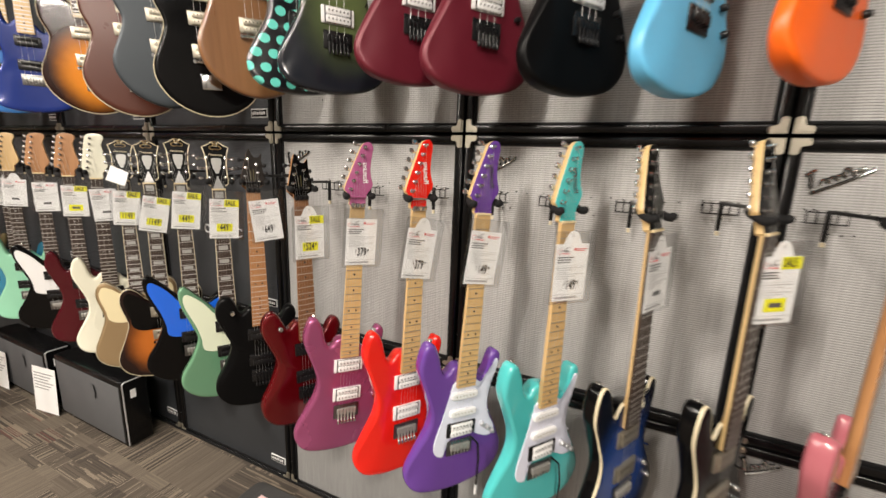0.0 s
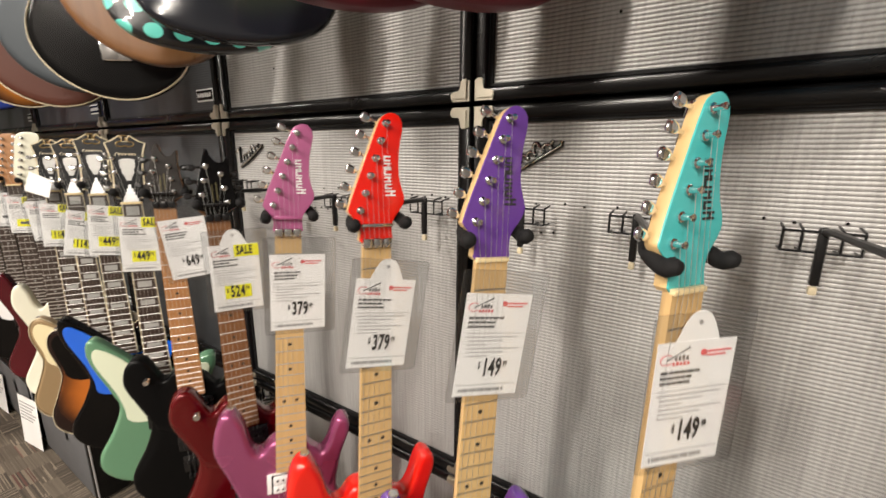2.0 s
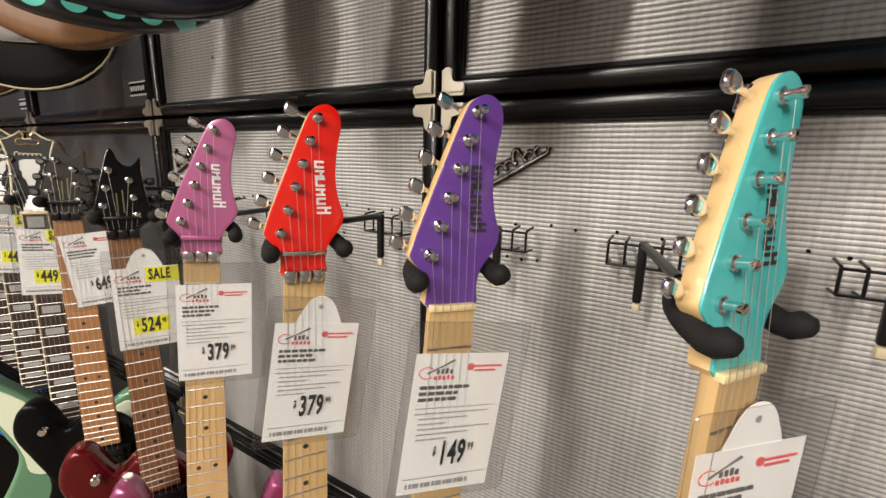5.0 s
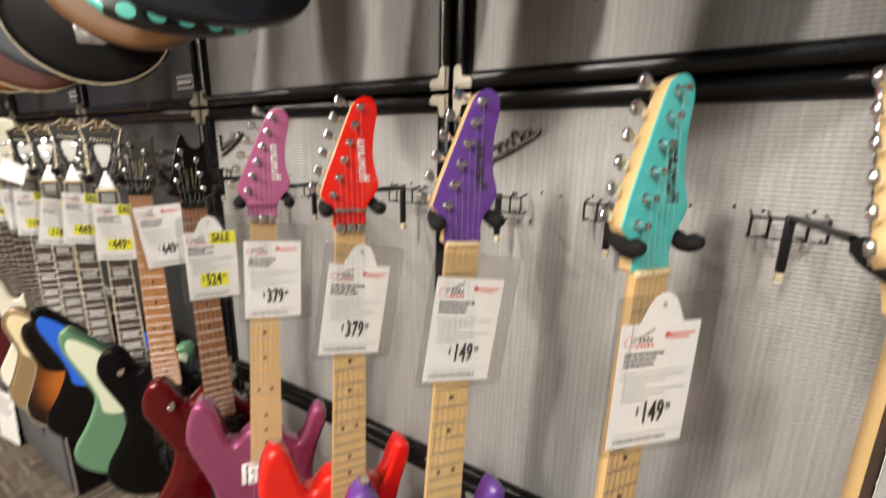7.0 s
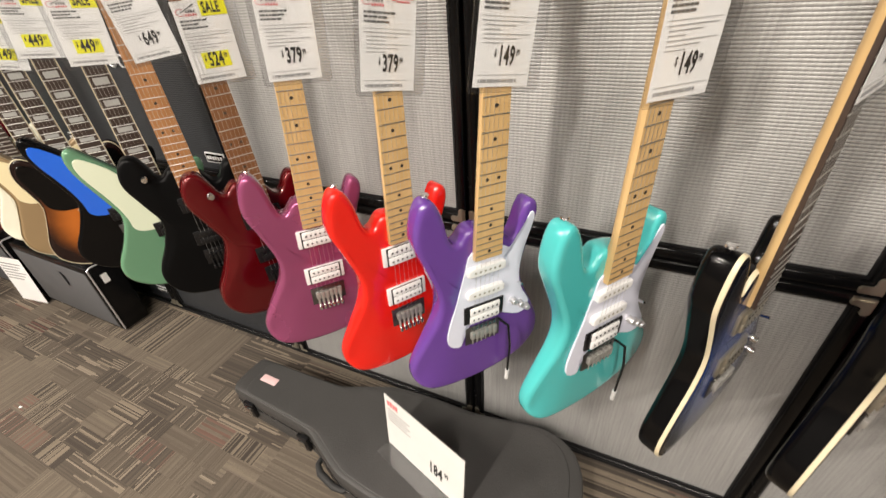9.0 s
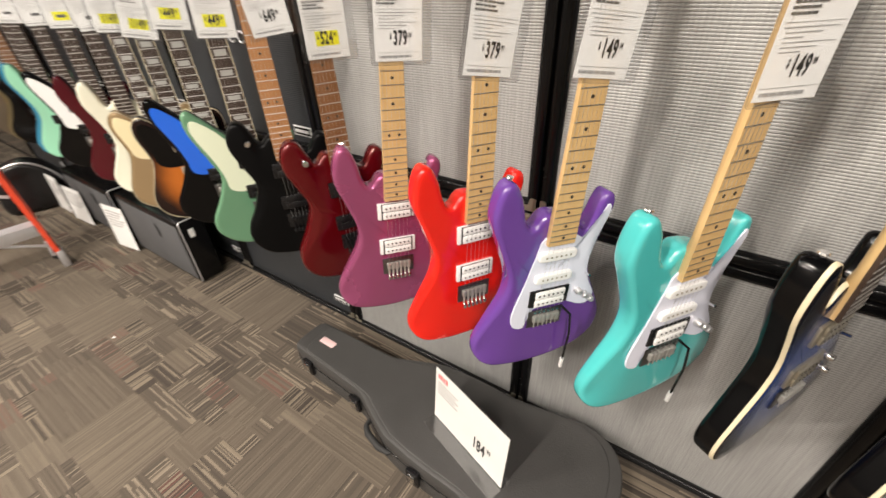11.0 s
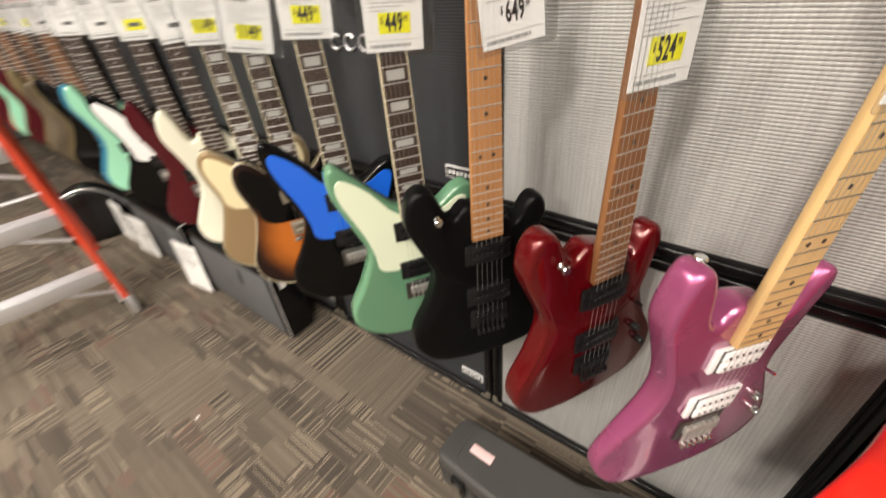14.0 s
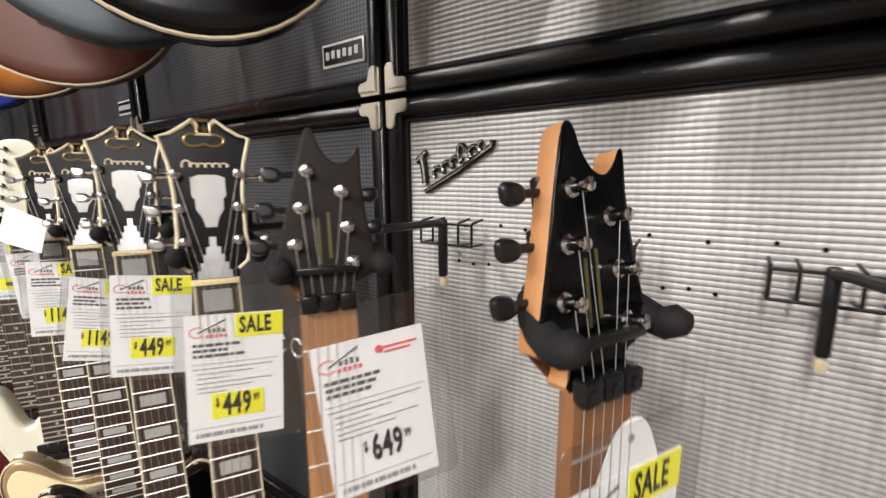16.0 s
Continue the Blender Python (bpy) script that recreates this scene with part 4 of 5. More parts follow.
    if head in ("blade", "paddle"):
        x0, dx = (-0.023, 0.0078) if head == "blade" else (-0.026, 0.004)
        spots = [(x0 + dx * k, 0.047 + 0.0243 * k, 70 if head == "blade" else 80, -1) for k in range(6)]
    else:
        wid, zs, dz = (0.024, 0.042, 0.034) if head == "crown" else (0.0215, 0.046, 0.028)
        for k in range(3):
            spots.append((-wid + (0.006 * k if head == "hook" else -0.002 * k), zs + dz * k, 90, -1))
        for k in range(3):
            spots.append((wid + (-0.003 * k if head == "hook" else 0.002 * k), zs + dz * k - (0.016 if head == "hook" else 0.0), 90, 1))
    ends = []
    for x, z, turn, s in spots:
        m = Matrix.Translation((x, 0, z)) @ (pose(0, 0, 0, 0, 90 - turn, 0) if s < 0 else pose(0, 0, 0, 0, 0, 180) @ Matrix.Translation((0, -0.039, 0)))
        tu = place("tuner", shared("tuner" + metal, tuner_shaft, bmat), hs, m)
        place("button", shared("tbutton" + metal, tuner_button, bmat), tu)
        place("post", shared("tpost" + metal + head, tuner_post, M["chrome"] if head == "hook" else bmat), tu, None if s < 0 else pose(0, 0.039, 0, 0, 0, 180))
        ends.append(tip @ Vector((x, -0.006, z)))
    # nut
    locking = style.startswith("lock")
    if locking:
        bm = bmesh.new()
        for k in (-1, 0, 1):
            box(bm, 0.0145 * k - 0.0066, 0.0145 * k + 0.0066, -0.007, 0.003, -0.006, 0.008, 0.002)
            lathe(bm, [(0.0035, -0.0085), (0.0035, -0.006)], "y", 8, (0.0145 * k, 0, 0.001))
        part("locking_nut", bm, mt, t)
        part("string_bar", new_box(-0.023, 0.023, -0.0055, 0.0, 0.024, 0.029, 0.001), hp if body == "pink" else mt, t)
    else:
        part("nut", new_box(-0.0215, 0.0215, -0.003, 0.004, -0.002, 0.0035, 0.0008), M["bone"], t)
    # strings
    for k in range(6):
        xa, xb = -0.0175 + 0.007 * k, -0.026 + 0.0104 * k
        e = ends[k] if head in ("blade", "paddle") else ends[(k if k < 3 else 8 - k)]
        pts = [(xb, yf - 0.0095, -SCALE), (xa, -0.0032, 0.002), (e.x, e.y, e.z)]
        rr = 0.0005 - 0.00004 * k
        if detail > 1:
            part("string", tube(bmesh.new(), pts, rr * 0.65, 5), M["string_wire"], t)
        elif k % 2 == 0:
            part("string", tube(bmesh.new(), pts, rr, 4), M["string_steel"], t)
    # guard, pickups, bridge, knobs
    yg = yf
    if guard:
        gs = "strat" if shape in ("strat", "wolf") else shape
        yg = yf - 0.0025
        part("pickguard", slab(bmesh.new(), smooth_outline(GUARDS[gs], 3), yg, yf + 0.001, 0.0008, 0, (0.0, -0.55), steps=1), of(guard), t, "pickguard")
    if style == "sss":
        single_coil(t, -0.502, yg)
        single_coil(t, -0.555, yg)
        humbucker_parts(t, -0.607, M["black_metal"], M["white_plastic"], yg + 0.002, 0)
    elif style == "lock_white":
        humbucker_parts(t, -0.505, M["white_plastic"], M["white_plastic"], yf)
        humbucker_parts(t, -0.604, M["white_plastic"], M["white_plastic"], yf)
    elif style == "gold":
        humbucker_parts(t, -0.53, M["nickel"], M["nickel"], yg)
        humbucker_parts(t, -0.63, M["nickel"], M["nickel"], yg)
    elif style == "chrome_hh":
        humbucker_parts(t, -0.505, M["nickel"], M["nickel"], yg)
        humbucker_parts(t, -0.604, M["nickel"], M["nickel"], yg)
    else:
        humbucker_parts(t, -0.505, M["black_metal"], M["black_metal"], yg)
        humbucker_parts(t, -0.604, M["black_metal"], M["black_metal"], yg)
    if style == "gold":
        bm = bmesh.new()
        tube(bm, [(-0.04, yf - 0.008, -SCALE), (0.04, yf - 0.008, -SCALE)], 0.006, 10)
        for s in (-1, 1):
            lathe(bm, [(0.006, yf + 0.001), (0.006, yf - 0.012)], "y", 10, (0.041 * s, 0, -SCALE))
        part("bridge", bm, M["chrome"], t)
        bm = bmesh.new()
        box(bm, -0.03, 0.03, yf - 0.009, yf, -0.75, -0.70, 0.004)
        part("tailpiece", bm, M["chrome"], t)
    else:
        tremolo(t, yf, mt, locking)
    kn = [(0.068, -0.606), (0.086, -0.620), (0.103, -0.634)] if style == "sss" else [(0.088, -0.625), (0.108, -0.67)]
    for x, z in kn:
        place("knob", shared("knob" + metal + style[:3], knob_mesh, M["aluminium"] if style == "sss" else mt), t, Matrix.Translation((x, yg, z)))
    bm = bmesh.new()
    tube(bm, [(0.08, yg, -0.565), (0.078, yg - 0.016, -0.56)], 0.0025, 8)
    part("switch", bm, mt, t)
    if style == "sss":
        bm = bmesh.new()
        tube(bm, [(0.035, yf - 0.008, -0.64), (0.05, yf - 0.022, -0.655), (0.056, yf - 0.026, -0.71), (0.06, yf - 0.02, -0.805)], 0.0026, 8)
        arm = part("tremolo_arm", bm, M["black_metal"], t, "dark hanging tremolo arm")
        part("arm_tip", tube(bmesh.new(), [(0.06, yf - 0.02, -0.797), (0.0612, yf - 0.018, -0.828)], 0.0045, 8), M["white_plastic"], arm, "white tip")
    hx, hz, face = horn or (-0.106, -0.350, False)
    bm = lathe(bmesh.new(), [(0.006, 0.0), (0.0034, 0.004), (0.0034, 0.009), (0.0075, 0.012), (0.0062, 0.0145)], "z", 12)
    part("strap_button", bm, M["chrome"], t, "", pose(hx, y0 + 0.022, hz - 0.002) if not face else pose(hx, yf + 0.001, hz, 90))
    if head in ("blade",) and body in ("red", "pink", "purple", "teal"):
        for k, (w0, w1) in enumerate(((0, 15), (0, 10), (1, 10), (0, 10), (0, 10), (0, 10))):
            z = 0.067 + 0.0098 * k
            e = 0.0145 - 0.0004 * k
            stem, tall, back = 0.0024, 0.0080 if k != 3 else 0.0096, w1 / 1000
            mid = back * (0.0 if k % 2 else 0.55)
            out = [(0, 0), (back, 0), (back, stem), (mid + stem, stem), (mid + stem, tall - stem), (back, tall - stem), (back, tall), (0, tall), (0, tall - stem), (mid, tall - stem), (mid, stem), (0, stem)]
            if mid == 0:
                out = out[:8]
            bm = plate(bmesh.new(), [(e + x, z + q) for x, q in out], 0.0015, 0.0028)
            part("brand_mark", bm, M["white_plastic"] if body in ("red", "pink") else M["ink"], hs, "one block of the brand mark on the headstock")
    return t


def hanger(x, z, y=-0.225, yaw=45, reach=0.06, span=0.038):
    """Wire bracket on the wall, a bent arm and a foam-covered yoke."""
    t = thing("guitar_hanger", pose(x, 0, z), "black wire wall hook with foam-covered yoke", "guitar hanger", "guitar hangers")
    bx, by = -reach, -0.006
    bm = bmesh.new()
    loop = [(-0.037, 0.0125), (0.037, 0.0125), (0.037, -0.0125), (-0.037, -0.0125)]
    tube(bm, [(bx + u, by - 0.022, v) for u, v in loop], 0.0017, 6, True)
    for k in (-2, -1, 1, 2):
        tube(bm, [(bx + 0.0185 * k, by + 0.004, 0.017), (bx + 0.0185 * k, by - 0.020, 0.0145), (bx + 0.0185 * k, by - 0.022, 0.0125), (bx + 0.0185 * k, by - 0.022, -0.0125), (bx + 0.0185 * k, by + 0.004, -0.0135)], 0.0017, 6)
    part("bracket", bm, M["wire"], t)
    bm = bmesh.new()
    box(bm, bx - 0.005, bx + 0.005, by - 0.032, by - 0.022, -0.052, 0.019, 0.003)
    pg = part("peg", bm, M["wire"], t)
    part("peg_tip", new_box(bx - 0.0042, bx + 0.0042, by - 0.0305, by - 0.0215, -0.064, -0.053, 0.002), M["cream"], pg, "pale plastic peg tip")
    a = radians(yaw)
    bk = Vector((-math.sin(a), math.cos(a), 0))
    lat = Vector((math.cos(a), math.sin(a), 0))
    c = Vector((0, y, 0.0))
    root = c + bk * 0.05
    bm = bmesh.new()
    tube(bm, [(bx, by - 0.025, 0.012), (bx + 0.004, by - 0.045, 0.016), (root.x, root.y, 0.020)], 0.0044, 8)
    part("arm", bm, M["wire"], t)
    bm, pts = bmesh.new(), []
    for k in range(15):
        q = math.pi * (k / 14)
        pts.append(c + lat * (span * math.cos(q)) + bk * (0.002 + 0.040 * math.sin(q)) + Vector((0, 0, 0.016 * math.sin(q))))
    f, b = pts[0], pts[-1]
    up = Vector((0, 0, 0.003))
    pts = [f - bk * 0.020 + up, f - bk * 0.018 + up, f - bk * 0.012 + up, f - bk * 0.006] + pts + [b - bk * 0.006, b - bk * 0.012 + up, b - bk * 0.018 + up, b - bk * 0.020 + up]
    tube(bm, pts, [0.003, 0.0066, 0.0092, 0.0092] + [0.0088] * 15 + [0.0092, 0.0092, 0.0066, 0.003], 10)
    part("yoke", bm, M["foam"], t, "black foam-covered yoke")
    return t


def price_tag(m, price, sale=False, tab=True, skew=0.0, w=0.092, h=0.139):
    words = "white price card in a clear plastic sleeve" if not sale else "white price card with yellow sale marks in clear sleeve"
    t = thing("price_tag", m @ pose(0, 0, 0, 0, skew, 0), words, "price tag", "price tags")
    out = [(-w / 2, -h), (w / 2, -h), (w / 2, 0), (-w / 2, 0)]
    part("card", plate(bmesh.new(), out, 0, 0.0006), M["paper"], t, "white printed card", smooth=0)
    xa, xb, za, zb, rr = -w / 2 - .009, w / 2 + .018, -h - .007, .030, .006
    rim = []
    for cx, cz, q0 in ((xb - rr, zb - rr, 0), (xa + rr, zb - rr, 90), (xa + rr, za + rr, 180), (xb - rr, za + rr, 270)):
        rim += [(cx + rr * math.cos(radians(q0 + 30 * k)), cz + rr * math.sin(radians(q0 + 30 * k))) for k in range(4)]
    sl = part("sleeve", plate(bmesh.new(), rim, -0.0016, -0.0012), M["sleeve"], t, "clear plastic sleeve", smooth=0)
    se = part("sleeve_edge", tube(bmesh.new(), [(x, -0.0014, z) for x, z in rim], 0.0005, 4, True), M["acrylic"], sl, "welded edge of the sleeve")
    se.visible_shadow = False
    sl.visible_shadow = False
    if tab:
        o = smooth_outline([(-.022, -.004), (-.02, .012), (-.011, .027), (0, .031), (.011, .027), (.02, .012), (.022, -.004)], 3)
        part("tab", plate(bmesh.new(), [tuple(p) for p in o], 0.0008, 0.0013), M["paper"], t, "white hanging tab", smooth=0)
        part("hole", lathe(bmesh.new(), [(0.0026, 0.0004), (0.0026, 0.0008)], "y", 10, (0, 0, 0.019)), M["grey_ink"], t)
    y = -0.0004
    bm = bmesh.new()
    tube(bm, [(-w / 2 + .012 + .0075 * math.cos(q), y, -.018 + .0055 * math.sin(q)) for q in (0.9 + 4.6 * j / 9 for j in range(10))], 0.0005, 4)
    for k in range(5):
        box(bm, -w / 2 + .019 + .0042 * k, -w / 2 + .0215 + .0042 * k, y - .0003, y + .0003, -.0245, -.0212 + .0006 * (k % 2))
    em = part("store_mark", bm, M["red_ink"], t, "red store emblem", smooth=0)
    bm = tube(bmesh.new(), [(-w / 2 + .012, y, -.0185), (-w / 2 + .024, y, -.0125), (-w / 2 + .037, y, -.0060)], [0.0009, 0.0006, 0.0011], 4)
    for k in range(4):
        box(bm, -w / 2 + .021 + .0043 * k, -w / 2 + .0235 + .0043 * k, y - .0003, y + .0003, -.0190, -.0152 + .0007 * (k % 3))
    part("emblem_neck", bm, M["dark_ink"], em, "dark slanted emblem line", smooth=0)
    if sale:
        part("sale_patch", new_box(w / 2 - .046, w / 2, y - .0004, y + .0002, -.026, -.001), M["yellow"], t, "yellow sale patch", smooth=0)
        place("sale_word", letters("SALE", M["ink"], 0.55, 0.035), t, Matrix.Translation((w / 2 - .027, y - .0008, -.0135)) @ Matrix.Diagonal((.0245, 1, .0245, 1)))
        part("price_patch", new_box(-.024, .026, y - .0004, y + .0002, -h + .025, -h + .053), M["yellow"], t, "yellow price patch", smooth=0)
    else:
        bm = lathe(bmesh.new(), [(0.0036, y - .0003), (0.0036, y + .0003)], "y", 12, (w / 2 - .038, 0, -.013))
        for k in range(2):
            box(bm, w / 2 - .034, w / 2 - .006 - .006 * k, y - .0004, y + .0004, -.0132 - .0042 * k, -.0115 - .0042 * k)
        part("stamp", bm, M["red_ink"], t, "red round stamp", smooth=0)
    rng = random.Random(int(abs(m.translation.x) * 1000))
    bm = bmesh.new()
    for k, long in enumerate((.050, .042, .040) if not sale else (.044, .036, .046)):
        x = -w / 2 + .007
        while x < -w / 2 + long:
            dx = rng.uniform(.003, .0085)
            box(bm, x, x + dx, y - .0004, y + .0004, -.0335 - .0058 * k, -.0305 - .0058 * k)
            x += dx + .0014
    part("title_block", bm, M["dark_ink"], t, smooth=0)
    bm = bmesh.new()
    for k in range(6):
        x, long = -w / 2 + (.010 if k else .006), w / 2 - .012 - .022 * ((k * 7) % 3)
        while x < long:
            dx = rng.uniform(.004, .013)
            box(bm, x, min(x + dx, long + .004), y - .0004, y + .0004, -.0580 - .0052 * k, -.0570 - .0052 * k)
            x += dx + .0012
    box(bm, -w / 2 + .005, w / 2 - .005, y - .0004, y + .0004, -.0525, -.0521)
    part("print_block", bm, M["grey_ink"], t, smooth=0)
    zc = -h + .039
    if price:
        sc, px = .034, (0.0 if sale else .003)
        place("price", letters(price, M["ink"], 0.5, 0.032), t, Matrix.Translation((px, y - .0009, zc)) @ Matrix.Diagonal((sc, 1, sc, 1)))
        off = len(price) * .0050 + .0035
        place("cents", letters("99", M["ink"], 0.5, 0.03), t, Matrix.Translation((px + off, y - .0009, zc + .005)) @ Matrix.Diagonal((.0115, 1, .0115, 1)))
        place("dollar", letters("$", M["ink"], 0.5, 0.03), t, Matrix.Translation((px - off, y - .0009, zc + .004)) @ Matrix.Diagonal((.013, 1, .013, 1)))
    else:
        part("price", new_box(-.013, .016, y - .0006, y + .0002, zc - .005, zc + .005), M["dark_ink"], t, smooth=0)
    bm = bmesh.new()
    for k in range(17):
        box(bm, -w / 2 + .007 + .0038 * k, -w / 2 + .009 + .0038 * k + .0008 * (k % 3), y - .0004, y + .0004, -h + .006, -h + .0105)
    box(bm, -w / 2 + .004, w / 2 - .004, y - .0004, y + .0004, -h + .0155, -h + .016)
    part("bar_code", bm, M["grey_ink"], t, smooth=0)
    return t


# ---- the lower row, from the near end to the far end ----
def hung(label, x, yaw, price=None, sale=False, tab=True, skew=0.0, z=1.352, y=-0.232, tag=True, reach=0.06, tag_dx=0.015, tag_dz=-0.043, tag_turn=0, **k):
    g = guitar(label, (x, y, z), yaw, **k)
    hanger(x, z + 0.026, y + 0.006, yaw, reach, 0.0365 if k.get("head") == "crown" else 0.038)
    if tag:
        price_tag(g.matrix_world @ pose(tag_dx, -0.0022 - abs(tag_turn) * 0.0006, tag_dz, 0, 0, tag_turn), price, sale, tab, skew)
    return g


WOLF_HORN = (-0.088, -0.418, True)
hung("rose pink electric guitar with a maple neck", 0.945, 60, None, z=1.36, roll=-2.5, body="rose", head_paint="rose", neck="roasted", side="maple_pale", board="roasted", style="hh")
hung("glossy black electric guitar with cream binding and pale pickups", 0.745, 57, None, True, z=1.365, body="black", edge=0.005, head_paint="black", side="maple_pale", neck="maple_pale", board="rosewood", binding="cream", style="chrome_hh", metal="chrome", tilt=-13, roll=-2.0, tag_turn=-22, tag_dx=0.024)
hung("dark blue electric guitar with cream binding and black sides", 0.55, 61, None, roll=-2.5, body="black", top="navy", edge=0.005, head_paint="black", side="maple_pale", neck="maple", board="rosewood", binding="cream", style="chrome_hh", metal="chrome", tilt=-13, tag_dx=0.02)
hung("turquoise electric guitar with pale pickguard and maple neck", 0.366, 54.5, "149", skew=0, lean=0.4, reach=0.078, roll=0.1, body="teal", head_paint="teal", side="maple_pale", style="sss", guard="pearl_guard", tag_dz=-0.05, tag_turn=-9)
hung("purple electric guitar with pale pickguard and maple neck", 0.159, 52, "149", tab=False, skew=5, lean=0.4, reach=0.045, body="purple", head_paint="purple", side="maple_pale", style="sss", guard="pearl_guard", roll=2.6)
hung("bright red electric guitar with white pickups and maple neck", -0.023, 58, "379", y=-0.236, skew=7, body="red", head_paint="red", side="maple_pale", style="lock_white", roll=2.0, tag_dz=-0.055)
hung("metallic pink electric guitar with white pickups and maple neck", -0.228, 54, "379", z=1.344, tab=False, skew=0, tag_dz=-0.038, reach=0.1, lean=0.7, body="pink", head_paint="pink_head", side="maple_pale", style="lock_white", roll=3.4)
hung("wine red electric guitar with brown roasted neck", -0.443, 62, "524", True, skew=1, z=1.351, roll=-0.8, tag_dx=0.021, body="wine", shape="wolf", head="hook", head_paint="black", side="roasted", neck="roasted_dark", board="roasted_dark", style="lock", metal="black_metal", arch=0.006, horn=WOLF_HORN, tag_dz=-0.056, y=-0.233)
hung("matt black electric guitar with brown roasted neck", -0.647, 55, "649", y=-0.238, z=1.362, tab=False, skew=-6, reach=0.032, body="satin_black", shape="wolf", head="hook", head_paint="satin_brown", side="roasted", neck="roasted", board="roasted", style="lock", metal="black_metal", arch=0.006, horn=WOLF_HORN, tag_dx=0.028, tag_dz=-0.031)
DA = dict(shape="offset", head="crown", head_paint="satin_black", side="black", neck="ebony", board="rosewood", horn=(-0.13, -0.385, False))
hung("sage green electric guitar with mint pickguard and block inlays", -0.819, 58, "449", True, y=-0.236, z=1.354, tag_dx=0.014, tag_dz=-0.034, tab=False, skew=3.5, body="sage", style="hh", guard="mint_guard", **DA)
hung("black electric guitar with bright blue pickguard", -1.034, 58, "449", True, z=1.362, tag_dx=0.018, tag_dz=-0.031, tab=False, skew=6, body="black", style="hh", guard="blue_guard", **DA)
hung("sunburst electric guitar with black pickguard", -1.234, 58, "1149", True, y=-0.227, tag_dx=0.02, tag_dz=-0.054, tab=False, skew=11, body="burst_black", style="gold", guard="black", binding="cream", bw=0.0055, **{**DA, "shape": "twin", "horn": (-0.118, -0.436, False)})
hung("gold electric guitar with cream pickguard", -1.40, 57, "1149", True, tag_dx=0.006, tag_dz=-0.041, tab=False, skew=4, body="gold", style="gold", guard="cream_guard", binding="cream", bw=0.0055, **{**DA, "shape": "twin", "horn": (-0.118, -0.436, False)})
FAR = dict(detail=1, head="paddle", neck="maple", side="maple")
hung("ivory white electric guitar", -1.60, 56, None, tab=False, skew=-3, body="ivory", head_paint="ivory", board="rosewood", dots="pearl", style="hh", guard="ivory", **FAR)
hung("dark maroon electric guitar with maple neck", -1.83, 55, None, True, tab=False, skew=2, body="maroon", head_paint="roasted", board="rosewood", dots="pearl", style="hh", **FAR)
hung("black electric guitar with large white pickguard", -2.10, 55, None, tab=False, body="black", shape="offset", head_paint="roasted", board="rosewood", dots="pearl", style="hh", guard="white_plastic", **FAR)
hung("seafoam green electric guitar", -2.41, 55, None, tab=True, skew=4, body="seafoam", head_paint="maple", board="rosewood", dots="pearl", style="hh", **FAR)
rest = [("ocean", "ocean blue"), ("black", "glossy black"), ("olive", "olive gold"), ("bronze", "brown-grey"), ("olive", "olive gold"), ("maroon", "dark red"), ("copper", "copper brown"), ("seafoam", "pale aqua"), ("red", "bright red"), ("maroon", "dark red"), ("copper", "copper brown"), ("black", "glossy black")]
for i, (c, words) in enumerate(rest):
    hung("%s electric guitar in the far row" % words, -2.48 - 0.2 * i - (0.06 if i else 0.0), 55 - (i % 3), None, i % 2 == 0, tab=i % 3 == 0, skew=3 - 2 * (i % 4), body=c, shape=("strat", "offset", "strat", "single")[i % 4], head_paint="maple" if i % 2 else "black", board=("rosewood", "roasted_dark")[i % 2], dots="pearl", style="hh", **FAR)

# a folded paper leaf caught on one of the far tags
tagged(new("paper_slip", mesh_of("paper_slip", slab(bmesh.new(), [Vector(p) for p in ((-.035, -.02), (.03, -.035), (.04, .02), (-.02, .04))], 0, 0.0006, 0, 0), M["paper"], 0)), "small blank white paper slip stuck on a headstock", "paper slip").matrix_world = pose(-1.36, -0.275, 1.375, 0, 8, 42)

# ---- the upper row ----
def upper(label, x, yaw, z=2.455, y=-0.24, **k):
    g = guitar(label, (x, y, z), yaw, group="upper row of guitars", detail=1, **k)
    hanger(x, z + 0.026, y + 0.006, yaw, 0.06, 0.0365 if k.get("head") == "crown" else 0.038)
    return g


upper("pale orange electric guitar with black bridge", 0.785, 58, z=2.437, body="orange", head_paint="black", style="hh", metal="black_metal", board="rosewood")
upper("sky blue electric guitar with black bridge", 0.575, 61, z=2.422, body="cyan", head_paint="black", style="hh", metal="black_metal", board="rosewood")
upper("satin black electric guitar with black bridge", 0.372, 57, z=2.43, body="satin_black", head_paint="black", style="lock_white", metal="black_metal", board="ebony")
upper("satin maroon electric guitar", 0.15, 57, z=2.44, body="maroon_satin", head_paint="black", style="lock_white", metal="black_metal", board="ebony")
upper("satin maroon electric guitar", -0.03, 57, z=2.468, body="maroon_satin", head_paint="black", style="lock_white", metal="black_metal", board="ebony")
upper("dark green burst electric guitar", -0.28, 57, body="green_burst", head_paint="black", style="lock_white", metal="black_metal", board="ebony")
upper("black electric guitar with turquoise spots", -0.415, 63, y=-0.22, z=2.46, body="spots", head_paint="spots", style="hh", board="rosewood")
LES = dict(shape="single", head="crown", head_paint="black", side="black", neck="ebony", board="rosewood", style="gold", roll=-3)
upper("walnut topped electric guitar", -0.63, 57, y=-0.25, z=2.49, body="walnut_top", **LES)
upper("glossy black single-cut guitar with cream binding", -0.87, 55, z=2.436, body="black", binding="cream", bw=0.0036, guard="cream_guard", **LES)
upper("graphite grey single-cut guitar", -1.09, 57, z=2.47, body="graphite", **LES)
upper("copper brown single-cut guitar with binding", -1.29, 56, z=2.442, body="copper", binding="cream", bw=0.0036, **LES)
